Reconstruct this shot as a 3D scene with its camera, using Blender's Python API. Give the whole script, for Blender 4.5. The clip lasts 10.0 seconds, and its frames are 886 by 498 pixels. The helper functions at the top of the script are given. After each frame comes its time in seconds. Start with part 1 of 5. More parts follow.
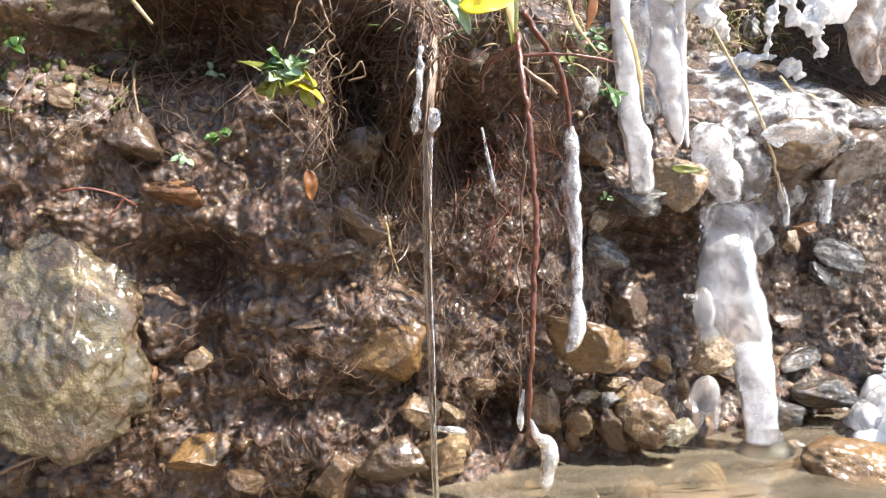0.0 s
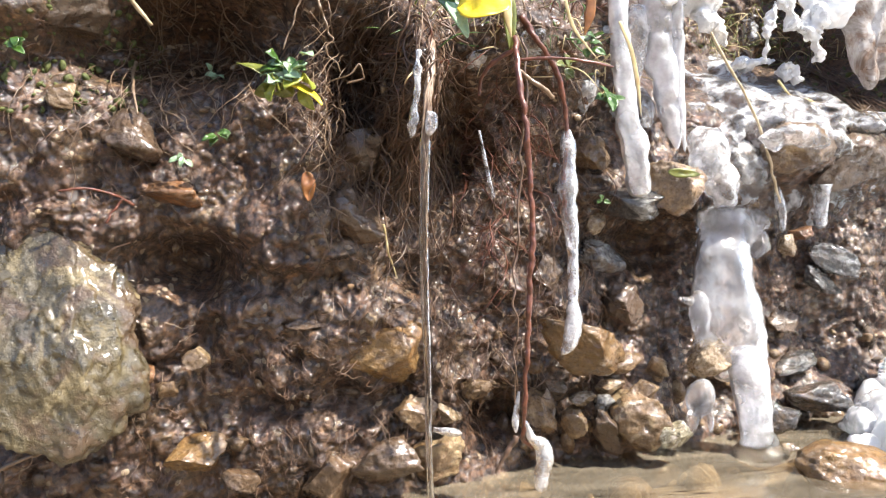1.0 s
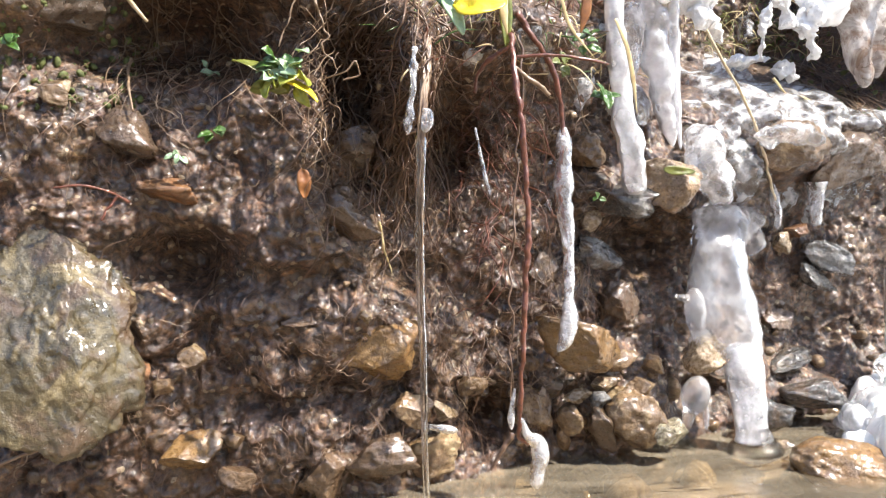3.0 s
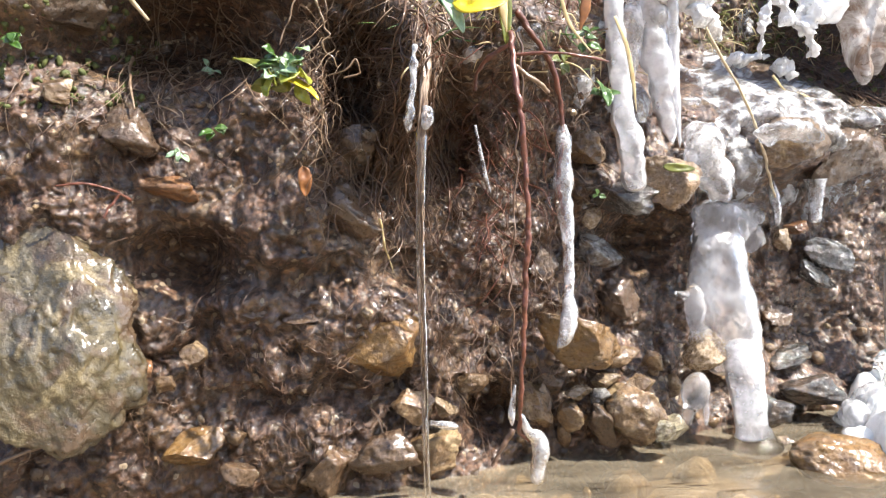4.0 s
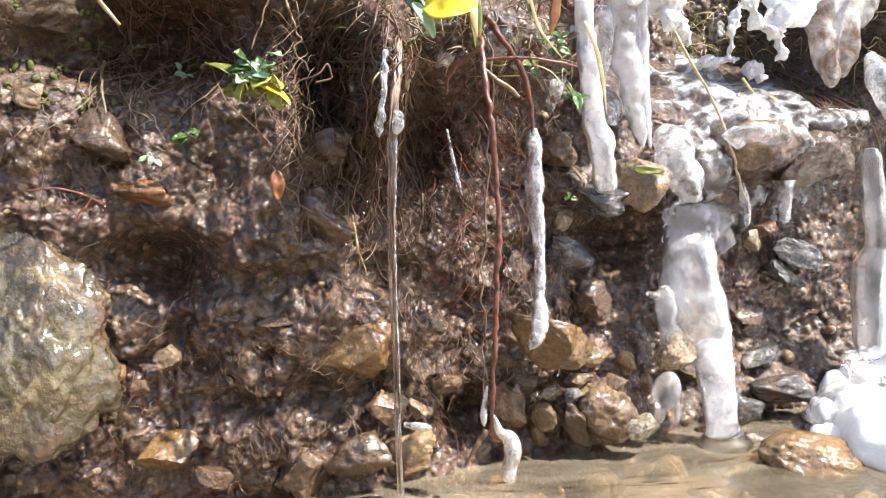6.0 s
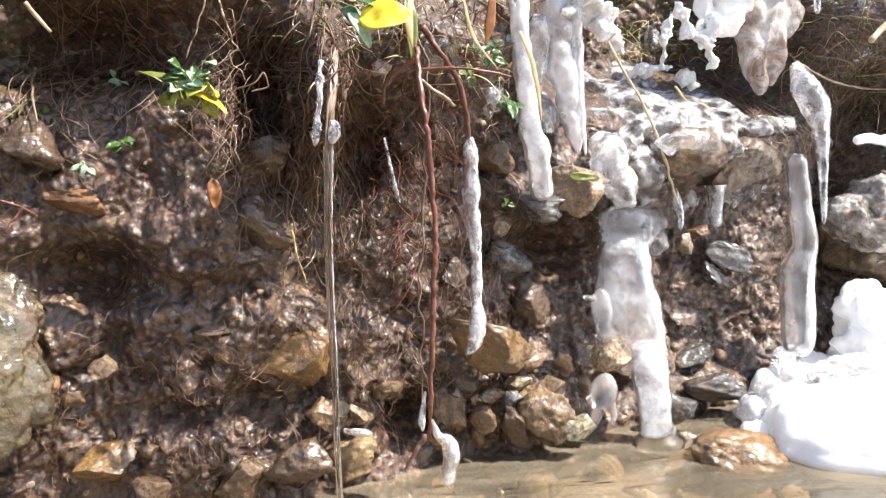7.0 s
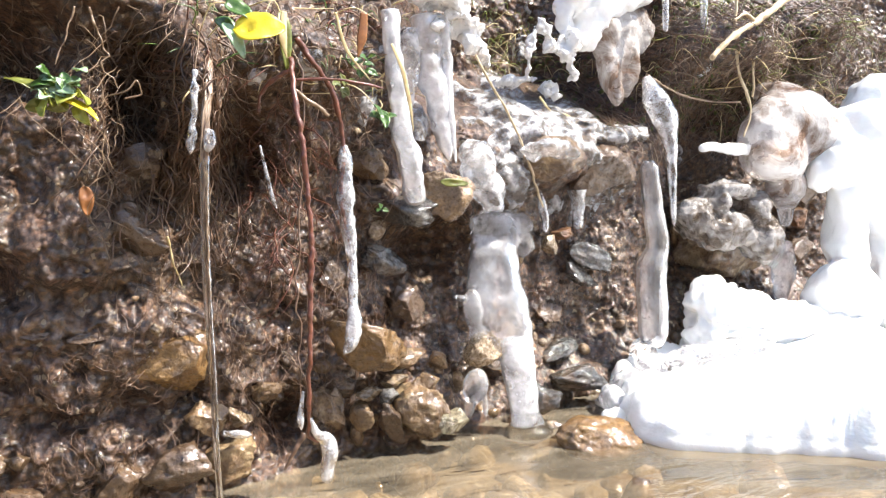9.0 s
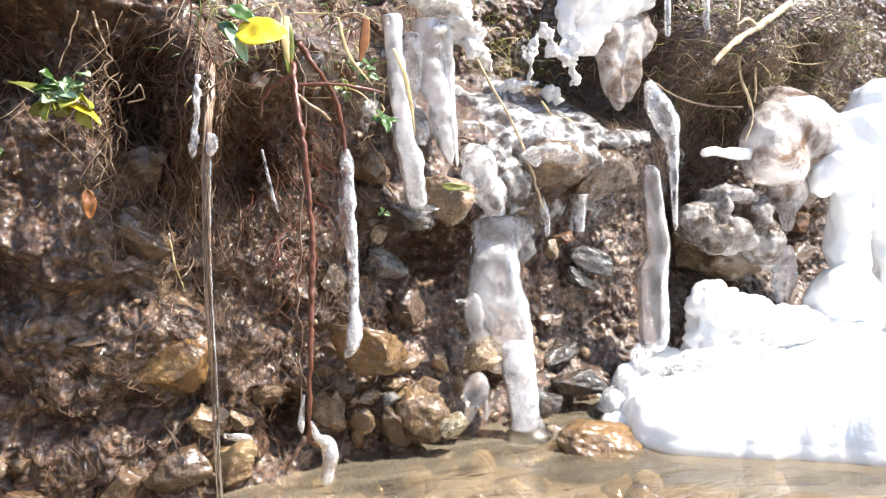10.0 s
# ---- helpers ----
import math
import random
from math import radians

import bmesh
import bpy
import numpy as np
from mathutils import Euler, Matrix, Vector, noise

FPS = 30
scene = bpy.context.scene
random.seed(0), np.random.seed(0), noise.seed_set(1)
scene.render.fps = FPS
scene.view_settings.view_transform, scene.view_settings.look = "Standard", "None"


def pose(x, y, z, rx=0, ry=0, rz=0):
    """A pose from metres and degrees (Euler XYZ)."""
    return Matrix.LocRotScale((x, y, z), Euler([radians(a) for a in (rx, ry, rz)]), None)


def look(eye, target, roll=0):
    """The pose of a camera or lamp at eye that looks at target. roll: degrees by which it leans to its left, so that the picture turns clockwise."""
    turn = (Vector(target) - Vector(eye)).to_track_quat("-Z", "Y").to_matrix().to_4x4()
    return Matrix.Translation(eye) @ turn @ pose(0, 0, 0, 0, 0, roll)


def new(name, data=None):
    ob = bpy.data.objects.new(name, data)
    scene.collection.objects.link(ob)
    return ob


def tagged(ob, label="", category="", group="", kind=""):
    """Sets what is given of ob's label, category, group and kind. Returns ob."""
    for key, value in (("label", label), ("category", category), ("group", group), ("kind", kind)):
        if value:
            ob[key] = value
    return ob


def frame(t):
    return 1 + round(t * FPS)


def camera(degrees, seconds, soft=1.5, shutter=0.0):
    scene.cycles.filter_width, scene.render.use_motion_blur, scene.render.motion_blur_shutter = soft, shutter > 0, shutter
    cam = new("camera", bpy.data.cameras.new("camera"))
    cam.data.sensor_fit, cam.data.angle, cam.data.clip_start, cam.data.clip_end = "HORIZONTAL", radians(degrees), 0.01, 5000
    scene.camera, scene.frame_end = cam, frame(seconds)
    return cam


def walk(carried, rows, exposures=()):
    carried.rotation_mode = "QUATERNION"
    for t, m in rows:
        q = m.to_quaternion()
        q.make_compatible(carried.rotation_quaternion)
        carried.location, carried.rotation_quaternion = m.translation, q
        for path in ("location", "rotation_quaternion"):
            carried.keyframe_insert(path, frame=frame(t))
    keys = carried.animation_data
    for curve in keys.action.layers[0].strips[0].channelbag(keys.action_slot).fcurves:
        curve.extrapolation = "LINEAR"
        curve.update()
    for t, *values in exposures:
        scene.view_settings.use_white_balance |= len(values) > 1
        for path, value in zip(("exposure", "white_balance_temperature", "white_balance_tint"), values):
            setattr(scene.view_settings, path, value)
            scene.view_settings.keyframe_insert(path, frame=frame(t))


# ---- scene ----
# camera and its way
cam = camera(57.0, 10.0, soft=1.25)
PATH = [
    (0, (0.024, 0.206, 0.278), (0.292, 2.181, 0.119), -2.4),
    (0.5, (0.025, 0.207, 0.278), (0.295, 2.183, 0.121), -2.3),
    (1, (0.026, 0.203, 0.28), (0.294, 2.178, 0.12), -2.0),
    (1.5, (0.025, 0.203, 0.279), (0.301, 2.177, 0.114), -2.1),
    (2, (0.027, 0.203, 0.279), (0.3, 2.178, 0.119), -1.8),
    (2.5, (0.026, 0.204, 0.28), (0.304, 2.177, 0.117), -1.9),
    (4, (0.026, 0.2, 0.278), (0.301, 2.174, 0.111), -2.1),
    (4.5, (0.025, 0.201, 0.278), (0.304, 2.174, 0.11), -2.1),
    (5, (0.026, 0.199, 0.278), (0.306, 2.172, 0.108), -2.0),
    (5.3, (0.027, 0.198, 0.279), (0.309, 2.170, 0.108), -2.05),
    (6.3, (0.034, 0.192, 0.282), (0.380, 2.153, 0.111), -2.35),
    (6.5, (0.035, 0.191, 0.283), (0.402, 2.15, 0.111), -2.4),
    (7, (0.04, 0.185, 0.286), (0.479, 2.129, 0.112), -2.4),
    (7.5, (0.041, 0.179, 0.287), (0.557, 2.103, 0.114), -2.8),
    (8, (0.041, 0.171, 0.289), (0.627, 2.076, 0.115), -2.8),
    (8.5, (0.037, 0.161, 0.288), (0.7, 2.039, 0.104), -3.0),
    (9, (0.037, 0.156, 0.289), (0.753, 2.014, 0.109), -2.4),
    (9.5, (0.037, 0.156, 0.291), (0.75, 2.016, 0.113), -2.1),
    (10, (0.038, 0.154, 0.291), (0.748, 2.016, 0.116), -2.2),
]
walk(cam, [(t, look(eye, target, roll)) for t, eye, target, roll in PATH], exposures=[(0, 1.35), (10, 1.35)])

# world and sun
SUN_EL, SUN_AZ = radians(53), radians(60)   # azimuth from the camera's back towards the right
world = bpy.data.worlds.new("world")
scene.world = world
world.use_nodes = True
sky = world.node_tree.nodes.new("ShaderNodeTexSky")
sky.sky_type, sky.sun_disc = "NISHITA", False
sun_dir = Vector((math.sin(SUN_AZ) * math.cos(SUN_EL), -math.cos(SUN_AZ) * math.cos(SUN_EL), math.sin(SUN_EL)))
sky.sun_elevation, sky.sun_rotation = SUN_EL, math.atan2(sun_dir.x, sun_dir.y)
back = world.node_tree.nodes["Background"]
back.inputs["Strength"].default_value = 0.12
world.node_tree.links.new(sky.outputs[0], back.inputs[0])
sun = new("sun", bpy.data.lights.new("sun", "SUN"))
sun.data.energy, sun.data.angle, sun.data.color = 5.0, radians(0.6), (1.0, 0.95, 0.87)
sun.matrix_world = look(sun_dir * 5, (0, 0, 0))

WATER = 0.032


# ---- small numeric helpers ----
def lattice(ix, iy, iz, seed):
    h = (ix * 374761393 + iy * 668265263 + iz * 2147483647 + seed * 974634533).astype(np.int64)
    h = (h ^ (h >> 13)) * 1274126177
    h = h ^ (h >> 16)
    return (h & 0xFFFF) / 65535.0


def vnoise(x, y, z, size, seed=0):
    """Smooth noise from -1 to 1 with lumps of about that size."""
    if np.ndim(y) == 0:   # a flat slice
        x, z = np.asarray(x, float) / size, np.asarray(z, float) / size
        ix, iz = np.floor(x).astype(np.int64), np.floor(z).astype(np.int64)
        fx, fz = x - ix, z - iz
        fx, fz = fx * fx * (3 - 2 * fx), fz * fz * (3 - 2 * fz)
        k = np.int64(round(y * 10))
        a, b = lattice(ix, k, iz, seed), lattice(ix + 1, k, iz, seed)
        c, d = lattice(ix, k, iz + 1, seed), lattice(ix + 1, k, iz + 1, seed)
        return ((a + (b - a) * fx) * (1 - fz) + (c + (d - c) * fx) * fz) * 2 - 1
    x, y, z = np.broadcast_arrays(np.asarray(x, float) / size, np.asarray(y, float) / size, np.asarray(z, float) / size)
    ix, iy, iz = (np.floor(a).astype(np.int64) for a in (x, y, z))
    fx, fy, fz = ((lambda f: f * f * f * (f * (f * 6 - 15) + 10))(a - np.floor(a)) for a in (x, y, z))
    out = 0
    for dx in (0, 1):
        for dy in (0, 1):
            for dz in (0, 1):
                w = (fx if dx else 1 - fx) * (fy if dy else 1 - fy) * (fz if dz else 1 - fz)
                out = out + w * lattice(ix + dx, iy + dy, iz + dz, seed)
    return out * 2 - 1


def fbm(x, y, z, size, octaves=4, gain=0.5, seed=0):
    out, amp = 0, 1.0
    for k in range(octaves):
        out = out + amp * vnoise(x, y, z, size / 2 ** k, seed + 17 * k)
        amp *= gain
    return out


def grains(x, z, size, seed):
    """Domes of crumbs of about that size packed side by side: height 0 to 1."""
    x, z = x / size, z / size
    ix, iz = np.floor(x).astype(np.int64), np.floor(z).astype(np.int64)
    best = np.zeros_like(x)
    for dx in (-1, 0, 1):
        for dz in (-1, 0, 1):
            a, b = ix + dx, iz + dz
            px = a + lattice(a, b, 0 * a, seed)
            pz = b + lattice(a, b, 0 * a + 1, seed)
            r = 0.45 + 0.55 * lattice(a, b, 0 * a + 2, seed)
            d2 = ((x - px) ** 2 + (z - pz) ** 2) / (r * r)
            best = np.maximum(best, r * np.sqrt(np.maximum(0, 1 - d2)))
    return best


# -- bank shape --
def sstep(v, a, b):
    f = np.clip((v - a) / (b - a), 0, 1)
    return f * f * (3 - 2 * f)


# hollows (plus) and bulges (minus): centre, half widths, depth
FORMS = [
    ((-0.074, 0.840, 0.401), 0.0777, 0.0366, 0.10),
    # bulge added above the view, unseen, to keep sun off the upper left
    ((0.000, 0.840, 0.470), 0.1000, 0.0343, -0.045),
    ((-0.180, 0.840, 0.414), 0.0411, 0.0206, -0.05),
    ((0.057, 0.840, 0.360), 0.0238, 0.0366, 0.07),
    ((0.130, 0.840, 0.311), 0.0274, 0.0343, 0.05),
    ((0.140, 0.840, 0.230), 0.0503, 0.0640, 0.02),
    ((-0.086, 0.840, 0.225), 0.0434, 0.0206, 0.055),
    ((0.015, 0.840, 0.206), 0.0914, 0.0128, 0.012),
    ((0.160, 0.900, 0.073), 0.0224, 0.0224, 0.05),
    ((0.315, 0.900, 0.212), 0.0424, 0.0299, 0.07),
    ((0.370, 0.930, 0.067), 0.0364, 0.0208, 0.04),
    ((0.524, 1.000, 0.098), 0.0511, 0.0341, 0.03),
    ((0.005, 0.840, 0.109), 0.0548, 0.0137, 0.02),
    ((0.090, 0.800, 0.358), 0.0215, 0.0515, -0.105),
    ((0.186, 0.820, 0.401), 0.0753, 0.0355, -0.06),
    ((0.300, 0.900, 0.273), 0.0474, 0.0199, -0.05),
    ((0.488, 0.980, 0.292), 0.0831, 0.0211, -0.05),
    ((-0.189, 0.840, 0.301), 0.0731, 0.0777, -0.03),
    ((-0.043, 0.840, 0.244), 0.0640, 0.0274, -0.02),
    ((0.069, 0.840, 0.158), 0.0686, 0.0274, -0.015),
    ((0.744, 1.060, 0.213), 0.0427, 0.0914, 0.09),
    ((0.780, 1.060, 0.431), 0.1036, 0.0518, -0.10),
    ((0.987, 1.080, 0.477), 0.0748, 0.0499, -0.08),
    ((0.986, 1.100, 0.180), 0.0382, 0.0701, 0.08),
]


def bank_smooth(x, z):
    """How far ahead the face of the bank stands, without its fine relief."""
    x, z = np.asarray(x, float), np.asarray(z, float)
    y = 0.84 + 0.30 * np.clip(x - 0.05, 0, 1.2) + 0.05 * np.clip(x + 0.3, -1, 0)
    y = y + 0.17 * sstep(z, 0.315, 0.43) * sstep(x, 0.27, 0.40) * (1 - sstep(x, 0.58, 0.72))
    y = y - 0.03 * sstep(z, 0.13, 0.05) * sstep(x, 0.12, 0.36)
    for (cx, cy, cz), rx, rz, a in FORMS:
        y = y + a * np.exp(-((x - cx) / rx) ** 2 - ((z - cz) / rz) ** 2)
    return y
# -- end bank shape --


def bank_y(x, z):
    """The face of the bank with clods and crumbs."""
    y = bank_smooth(x, z)
    wx = x + 0.012 * vnoise(x, 3.0, z, 0.05, 5)
    wz = z + 0.012 * vnoise(x, 7.0, z, 0.05, 6)
    y = y + 0.013 * fbm(wx, 0.0, wz, 0.075, 3, 0.5, 1)
    y = y - 0.008 * (1 - np.abs(fbm(wx, 1.0, wz, 0.035, 2, 0.55, 9)))
    loose = 0.35 + 0.65 * sstep(vnoise(x, 4.0, z, 0.08, 31), -0.5, 0.4)
    gx, gz = x + 0.0025 * vnoise(x, 5.0, z, 0.012, 51), z + 0.0025 * vnoise(x, 6.0, z, 0.012, 52)
    y = y - 0.0085 * grains(gx, gz * 1.15, 0.021, 11) * loose
    y = y - 0.0050 * grains(gx + 0.3, gz, 0.0115, 12) * loose
    y = y - 0.0036 * grains(gx + 0.7, gz, 0.0062, 13)
    y = y + 0.0024 * vnoise(wx, 2.0, wz, 0.0058, 23) + 0.0018 * vnoise(x, 2.5, z, 0.0036, 24)
    return y + 0.016


def mesh_from(name, verts, faces, smooth=True):
    me = bpy.data.meshes.new(name)
    me.from_pydata([tuple(map(float, v)) for v in verts], [], faces)
    if smooth:
        me.polygons.foreach_set("use_smooth", [True] * len(me.polygons))
    me.update()
    return me


def grid_mesh(name, pts):
    """A sheet from an array of points, rows x columns x 3."""
    r, c = pts.shape[:2]
    i = np.arange(r * c).reshape(r, c)
    quads = np.stack([i[:-1, :-1], i[:-1, 1:], i[1:, 1:], i[1:, :-1]], -1).reshape(-1, 4)
    me = bpy.data.meshes.new(name)
    me.vertices.add(r * c)
    me.vertices.foreach_set("co", pts.reshape(-1))
    me.loops.add(quads.size)
    me.loops.foreach_set("vertex_index", quads.reshape(-1))
    me.polygons.add(len(quads))
    me.polygons.foreach_set("loop_start", np.arange(len(quads)) * 4)
    me.polygons.foreach_set("use_smooth", np.ones(len(quads), bool))
    me.update(calc_edges=True)
    me.validate()
    return me


def resample(pts, radii, n):
    """A smooth run through the points, with its radii."""
    pts, radii = np.array(pts, float), np.array(radii, float)
    s = np.concatenate([[0], np.cumsum(np.linalg.norm(np.diff(pts, axis=0), axis=1))])
    q = np.linspace(0, s[-1], n)
    m = np.gradient(pts, s, axis=0) if len(pts) > 2 else np.repeat((pts[1:] - pts[:1]) / s[-1], 2, 0)
    k = np.clip(np.searchsorted(s, q, side="right") - 1, 0, len(s) - 2)
    h = (s[k + 1] - s[k])[:, None]
    u = ((q - s[k])[:, None]) / h
    out = (2 * u ** 3 - 3 * u ** 2 + 1) * pts[k] + (u ** 3 - 2 * u ** 2 + u) * h * m[k] + (3 * u ** 2 - 2 * u ** 3) * pts[k + 1] + (u ** 3 - u ** 2) * h * m[k + 1]
    return out, np.interp(q, s, radii)


def tubes(name, runs, sides=6, flat=1.0, lump=0.0, lump_size=0.02, seed=0):
    """One mesh of round, closed runs. Each run: points and radii. flat squeezes them towards the bank."""
    verts, faces = [], []
    for pts, radii in runs:
        pts, radii = np.asarray(pts, float), np.asarray(radii, float)
        d = np.gradient(pts, axis=0)
        d /= np.linalg.norm(d, axis=1)[:, None] + 1e-9
        side = np.cross(d, (0.03, 1.0, 0.05))
        side /= np.linalg.norm(side, axis=1)[:, None] + 1e-9
        up = np.cross(side, d)
        base = len(verts)
        a = np.linspace(0, 2 * math.pi, sides, endpoint=False)
        ring = pts[:, None] + radii[:, None, None] * (np.cos(a)[None, :, None] * side[:, None] + flat * np.sin(a)[None, :, None] * up[:, None])
        if lump:
            off = ring - pts[:, None]
            nn = fbm(ring[..., 0], ring[..., 1], ring[..., 2], lump_size, 2, 0.5, seed)
            ring = pts[:, None] + off * (1 + lump * nn)[..., None]
        verts += list(ring.reshape(-1, 3))
        n = len(pts)
        for i in range(n - 1):
            for j in range(sides):
                k = (j + 1) % sides
                faces.append((base + i * sides + j, base + i * sides + k, base + (i + 1) * sides + k, base + (i + 1) * sides + j))
        faces.append(tuple(base + j for j in range(sides))[::-1])
        faces.append(tuple(base + (n - 1) * sides + j for j in range(sides)))
    return mesh_from(name, verts, faces)


# ---- materials ----
def node_mat(name):
    m = bpy.data.materials.new(name)
    m.use_nodes = True
    nt = m.node_tree
    return m, nt, nt.nodes["Principled BSDF"]


def add(nt, kind, links=(), **props):
    n = nt.nodes.new(kind)
    for k, v in props.items():
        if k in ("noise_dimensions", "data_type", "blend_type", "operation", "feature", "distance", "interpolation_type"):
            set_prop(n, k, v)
        else:
            n.inputs[k.replace("_", " ")].default_value = v
    for sock, src in links:
        nt.links.new(src, n.inputs[sock])
    return n


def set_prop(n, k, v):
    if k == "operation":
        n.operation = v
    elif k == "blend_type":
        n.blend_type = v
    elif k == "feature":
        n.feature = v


def noise_tex(nt, coord, scale, detail=4.0, rough=0.55, distort=0.0):
    return add(nt, "ShaderNodeTexNoise", [("Vector", coord)], Scale=scale, Detail=detail, Roughness=rough, Distortion=distort).outputs["Fac"]


def ramp(nt, fac, stops):
    n = nt.nodes.new("ShaderNodeValToRGB")
    nt.links.new(fac, n.inputs[0])
    e = n.color_ramp.elements
    while len(e) < len(stops):
        e.new(0.5)
    for k, (p, c) in enumerate(stops):
        e[k].position, e[k].color = p, (*c, 1) if not isinstance(c, float) else (c, c, c, 1)
    return n.outputs[0]


def mixc(nt, fac, a, b, mode="MIX"):
    n = nt.nodes.new("ShaderNodeMixRGB")
    n.blend_type = mode
    for sock, v in zip(n.inputs, (fac, a, b)):
        if isinstance(v, (int, float)):
            sock.default_value = v
        elif isinstance(v, tuple):
            sock.default_value = (*v, 1)
        else:
            nt.links.new(v, sock)
    return n.outputs[0]


def bump(nt, height, strength, distance, normal=None):
    n = nt.nodes.new("ShaderNodeBump")
    n.inputs["Strength"].default_value, n.inputs["Distance"].default_value = strength, distance
    nt.links.new(height, n.inputs["Height"])
    if normal:
        nt.links.new(normal, n.inputs["Normal"])
    return n.outputs[0]


def object_coord(nt):
    return nt.nodes.new("ShaderNodeTexCoord").outputs["Object"]


def soil_material():
    m, nt, b = node_mat("wet_soil")
    c = object_coord(nt)
    big = noise_tex(nt, c, 9, 5, 0.6, 0.4)
    patch = noise_tex(nt, c, 23, 6, 0.65, 0.9)
    mid = noise_tex(nt, c, 95, 8, 0.75, 0.3)
    fine = noise_tex(nt, c, 520, 4, 0.7)
    cell = add(nt, "ShaderNodeTexVoronoi", [("Vector", c)], Scale=260.0, Randomness=1.0)
    tone = add(nt, "ShaderNodeSeparateColor", [("Color", cell.outputs["Color"])]).outputs[0]
    col = ramp(nt, mid, [(0.32, (0.018, 0.010, 0.006)), (0.46, (0.075, 0.042, 0.023)), (0.58, (0.175, 0.108, 0.061)), (0.72, (0.36, 0.26, 0.165))])
    tint = ramp(nt, patch, [(0.30, (0.50, 0.36, 0.30)), (0.44, (0.90, 0.70, 0.62)), (0.56, (0.96, 0.84, 0.66)), (0.70, (0.98, 0.98, 0.70))])
    col = mixc(nt, 0.85, col, tint, "MULTIPLY")
    col = mixc(nt, 0.6, col, ramp(nt, tone, [(0.0, (0.30, 0.26, 0.24)), (0.55, (0.95, 0.90, 0.85)), (1.0, (1.7, 1.6, 1.4))]), "MULTIPLY")
    col = mixc(nt, ramp(nt, tone, [(0.968, 0.0), (0.985, 0.8)]), col, (0.40, 0.31, 0.20))
    nt.links.new(col, b.inputs["Base Color"])
    wet = ramp(nt, big, [(0.35, 0.50), (0.65, 0.75)])
    nt.links.new(mixc(nt, 0.5, wet, ramp(nt, fine, [(0.3, 0.45), (0.8, 0.9)])), b.inputs["Roughness"])
    # a film of water, broken into small wet facets
    nt.links.new(ramp(nt, patch, [(0.32, 0.55), (0.52, 1.0)]), b.inputs["Coat Weight"])
    b.inputs["Coat Roughness"].default_value, b.inputs["Coat IOR"].default_value = 0.14, 1.72
    lump = add(nt, "ShaderNodeMath", [(0, cell.outputs["Distance"])], operation="MULTIPLY")
    lump.inputs[1].default_value = -1.0
    nrm = bump(nt, mid, 0.9, 0.006)
    nrm = bump(nt, lump.outputs[0], 0.7, 0.0024, nrm)
    nt.links.new(bump(nt, fine, 0.8, 0.0012, nrm), b.inputs["Normal"])
    nt.links.new(bump(nt, noise_tex(nt, c, 240, 4, 0.6, 0.9), 0.8, 0.0024), b.inputs["Coat Normal"])
    return m


def stone_material(name, dark, light, vein=None, rough=(0.25, 0.5), scale=38, coat=0.8, mud_cover=0.75):
    m, nt, b = node_mat(name)
    c = object_coord(nt)
    info = nt.nodes.new("ShaderNodeObjectInfo")
    shift = add(nt, "ShaderNodeVectorMath", [(0, c), (1, info.outputs["Location"])], operation="ADD").outputs[0]
    big = noise_tex(nt, shift, scale, 5, 0.62, 0.6)
    fine = noise_tex(nt, shift, scale * 9, 4, 0.65)
    col = ramp(nt, big, [(0.3, dark), (0.68, light)])
    col = mixc(nt, ramp(nt, fine, [(0.35, 0.55), (0.6, 0.0)]), col, tuple(v * 0.35 for v in dark))
    mud = noise_tex(nt, shift, scale * 0.8, 6, 0.7, 0.8)
    col = mixc(nt, ramp(nt, mud, [(0.48, 0.0), (0.60, mud_cover)]), col, mixc(nt, fine, (0.035, 0.018, 0.009), (0.15, 0.088, 0.044)))
    if vein:
        band = noise_tex(nt, shift, scale * 0.55, 6, 0.7, 1.5)
        col = mixc(nt, ramp(nt, band, [(0.53, 0.0), (0.62, 0.8)]), col, vein)
    value = add(nt, "ShaderNodeHueSaturation", [("Color", col)])
    nt.links.new(add(nt, "ShaderNodeMapRange", [("Value", info.outputs["Random"])], To_Min=0.75, To_Max=1.2).outputs[0], value.inputs["Value"])
    nt.links.new(value.outputs[0], b.inputs["Base Color"])
    nt.links.new(ramp(nt, fine, [(0.3, rough[0]), (0.7, rough[1])]), b.inputs["Roughness"])
    nt.links.new(ramp(nt, big, [(0.40, coat), (0.66, coat * 0.6)]), b.inputs["Coat Weight"])
    b.inputs["Coat Roughness"].default_value, b.inputs["Coat IOR"].default_value = 0.13, 1.68
    grit = noise_tex(nt, shift, scale * 3.2, 6, 0.72)
    nrm = bump(nt, grit, 0.8, 0.005, bump(nt, big, 0.6, 0.006))
    nt.links.new(bump(nt, fine, 0.7, 0.0018, nrm), b.inputs["Normal"])
    nt.links.new(bump(nt, noise_tex(nt, shift, scale * 3.0, 3, 0.5, 0.4), 0.8, 0.004), b.inputs["Coat Normal"])
    return m


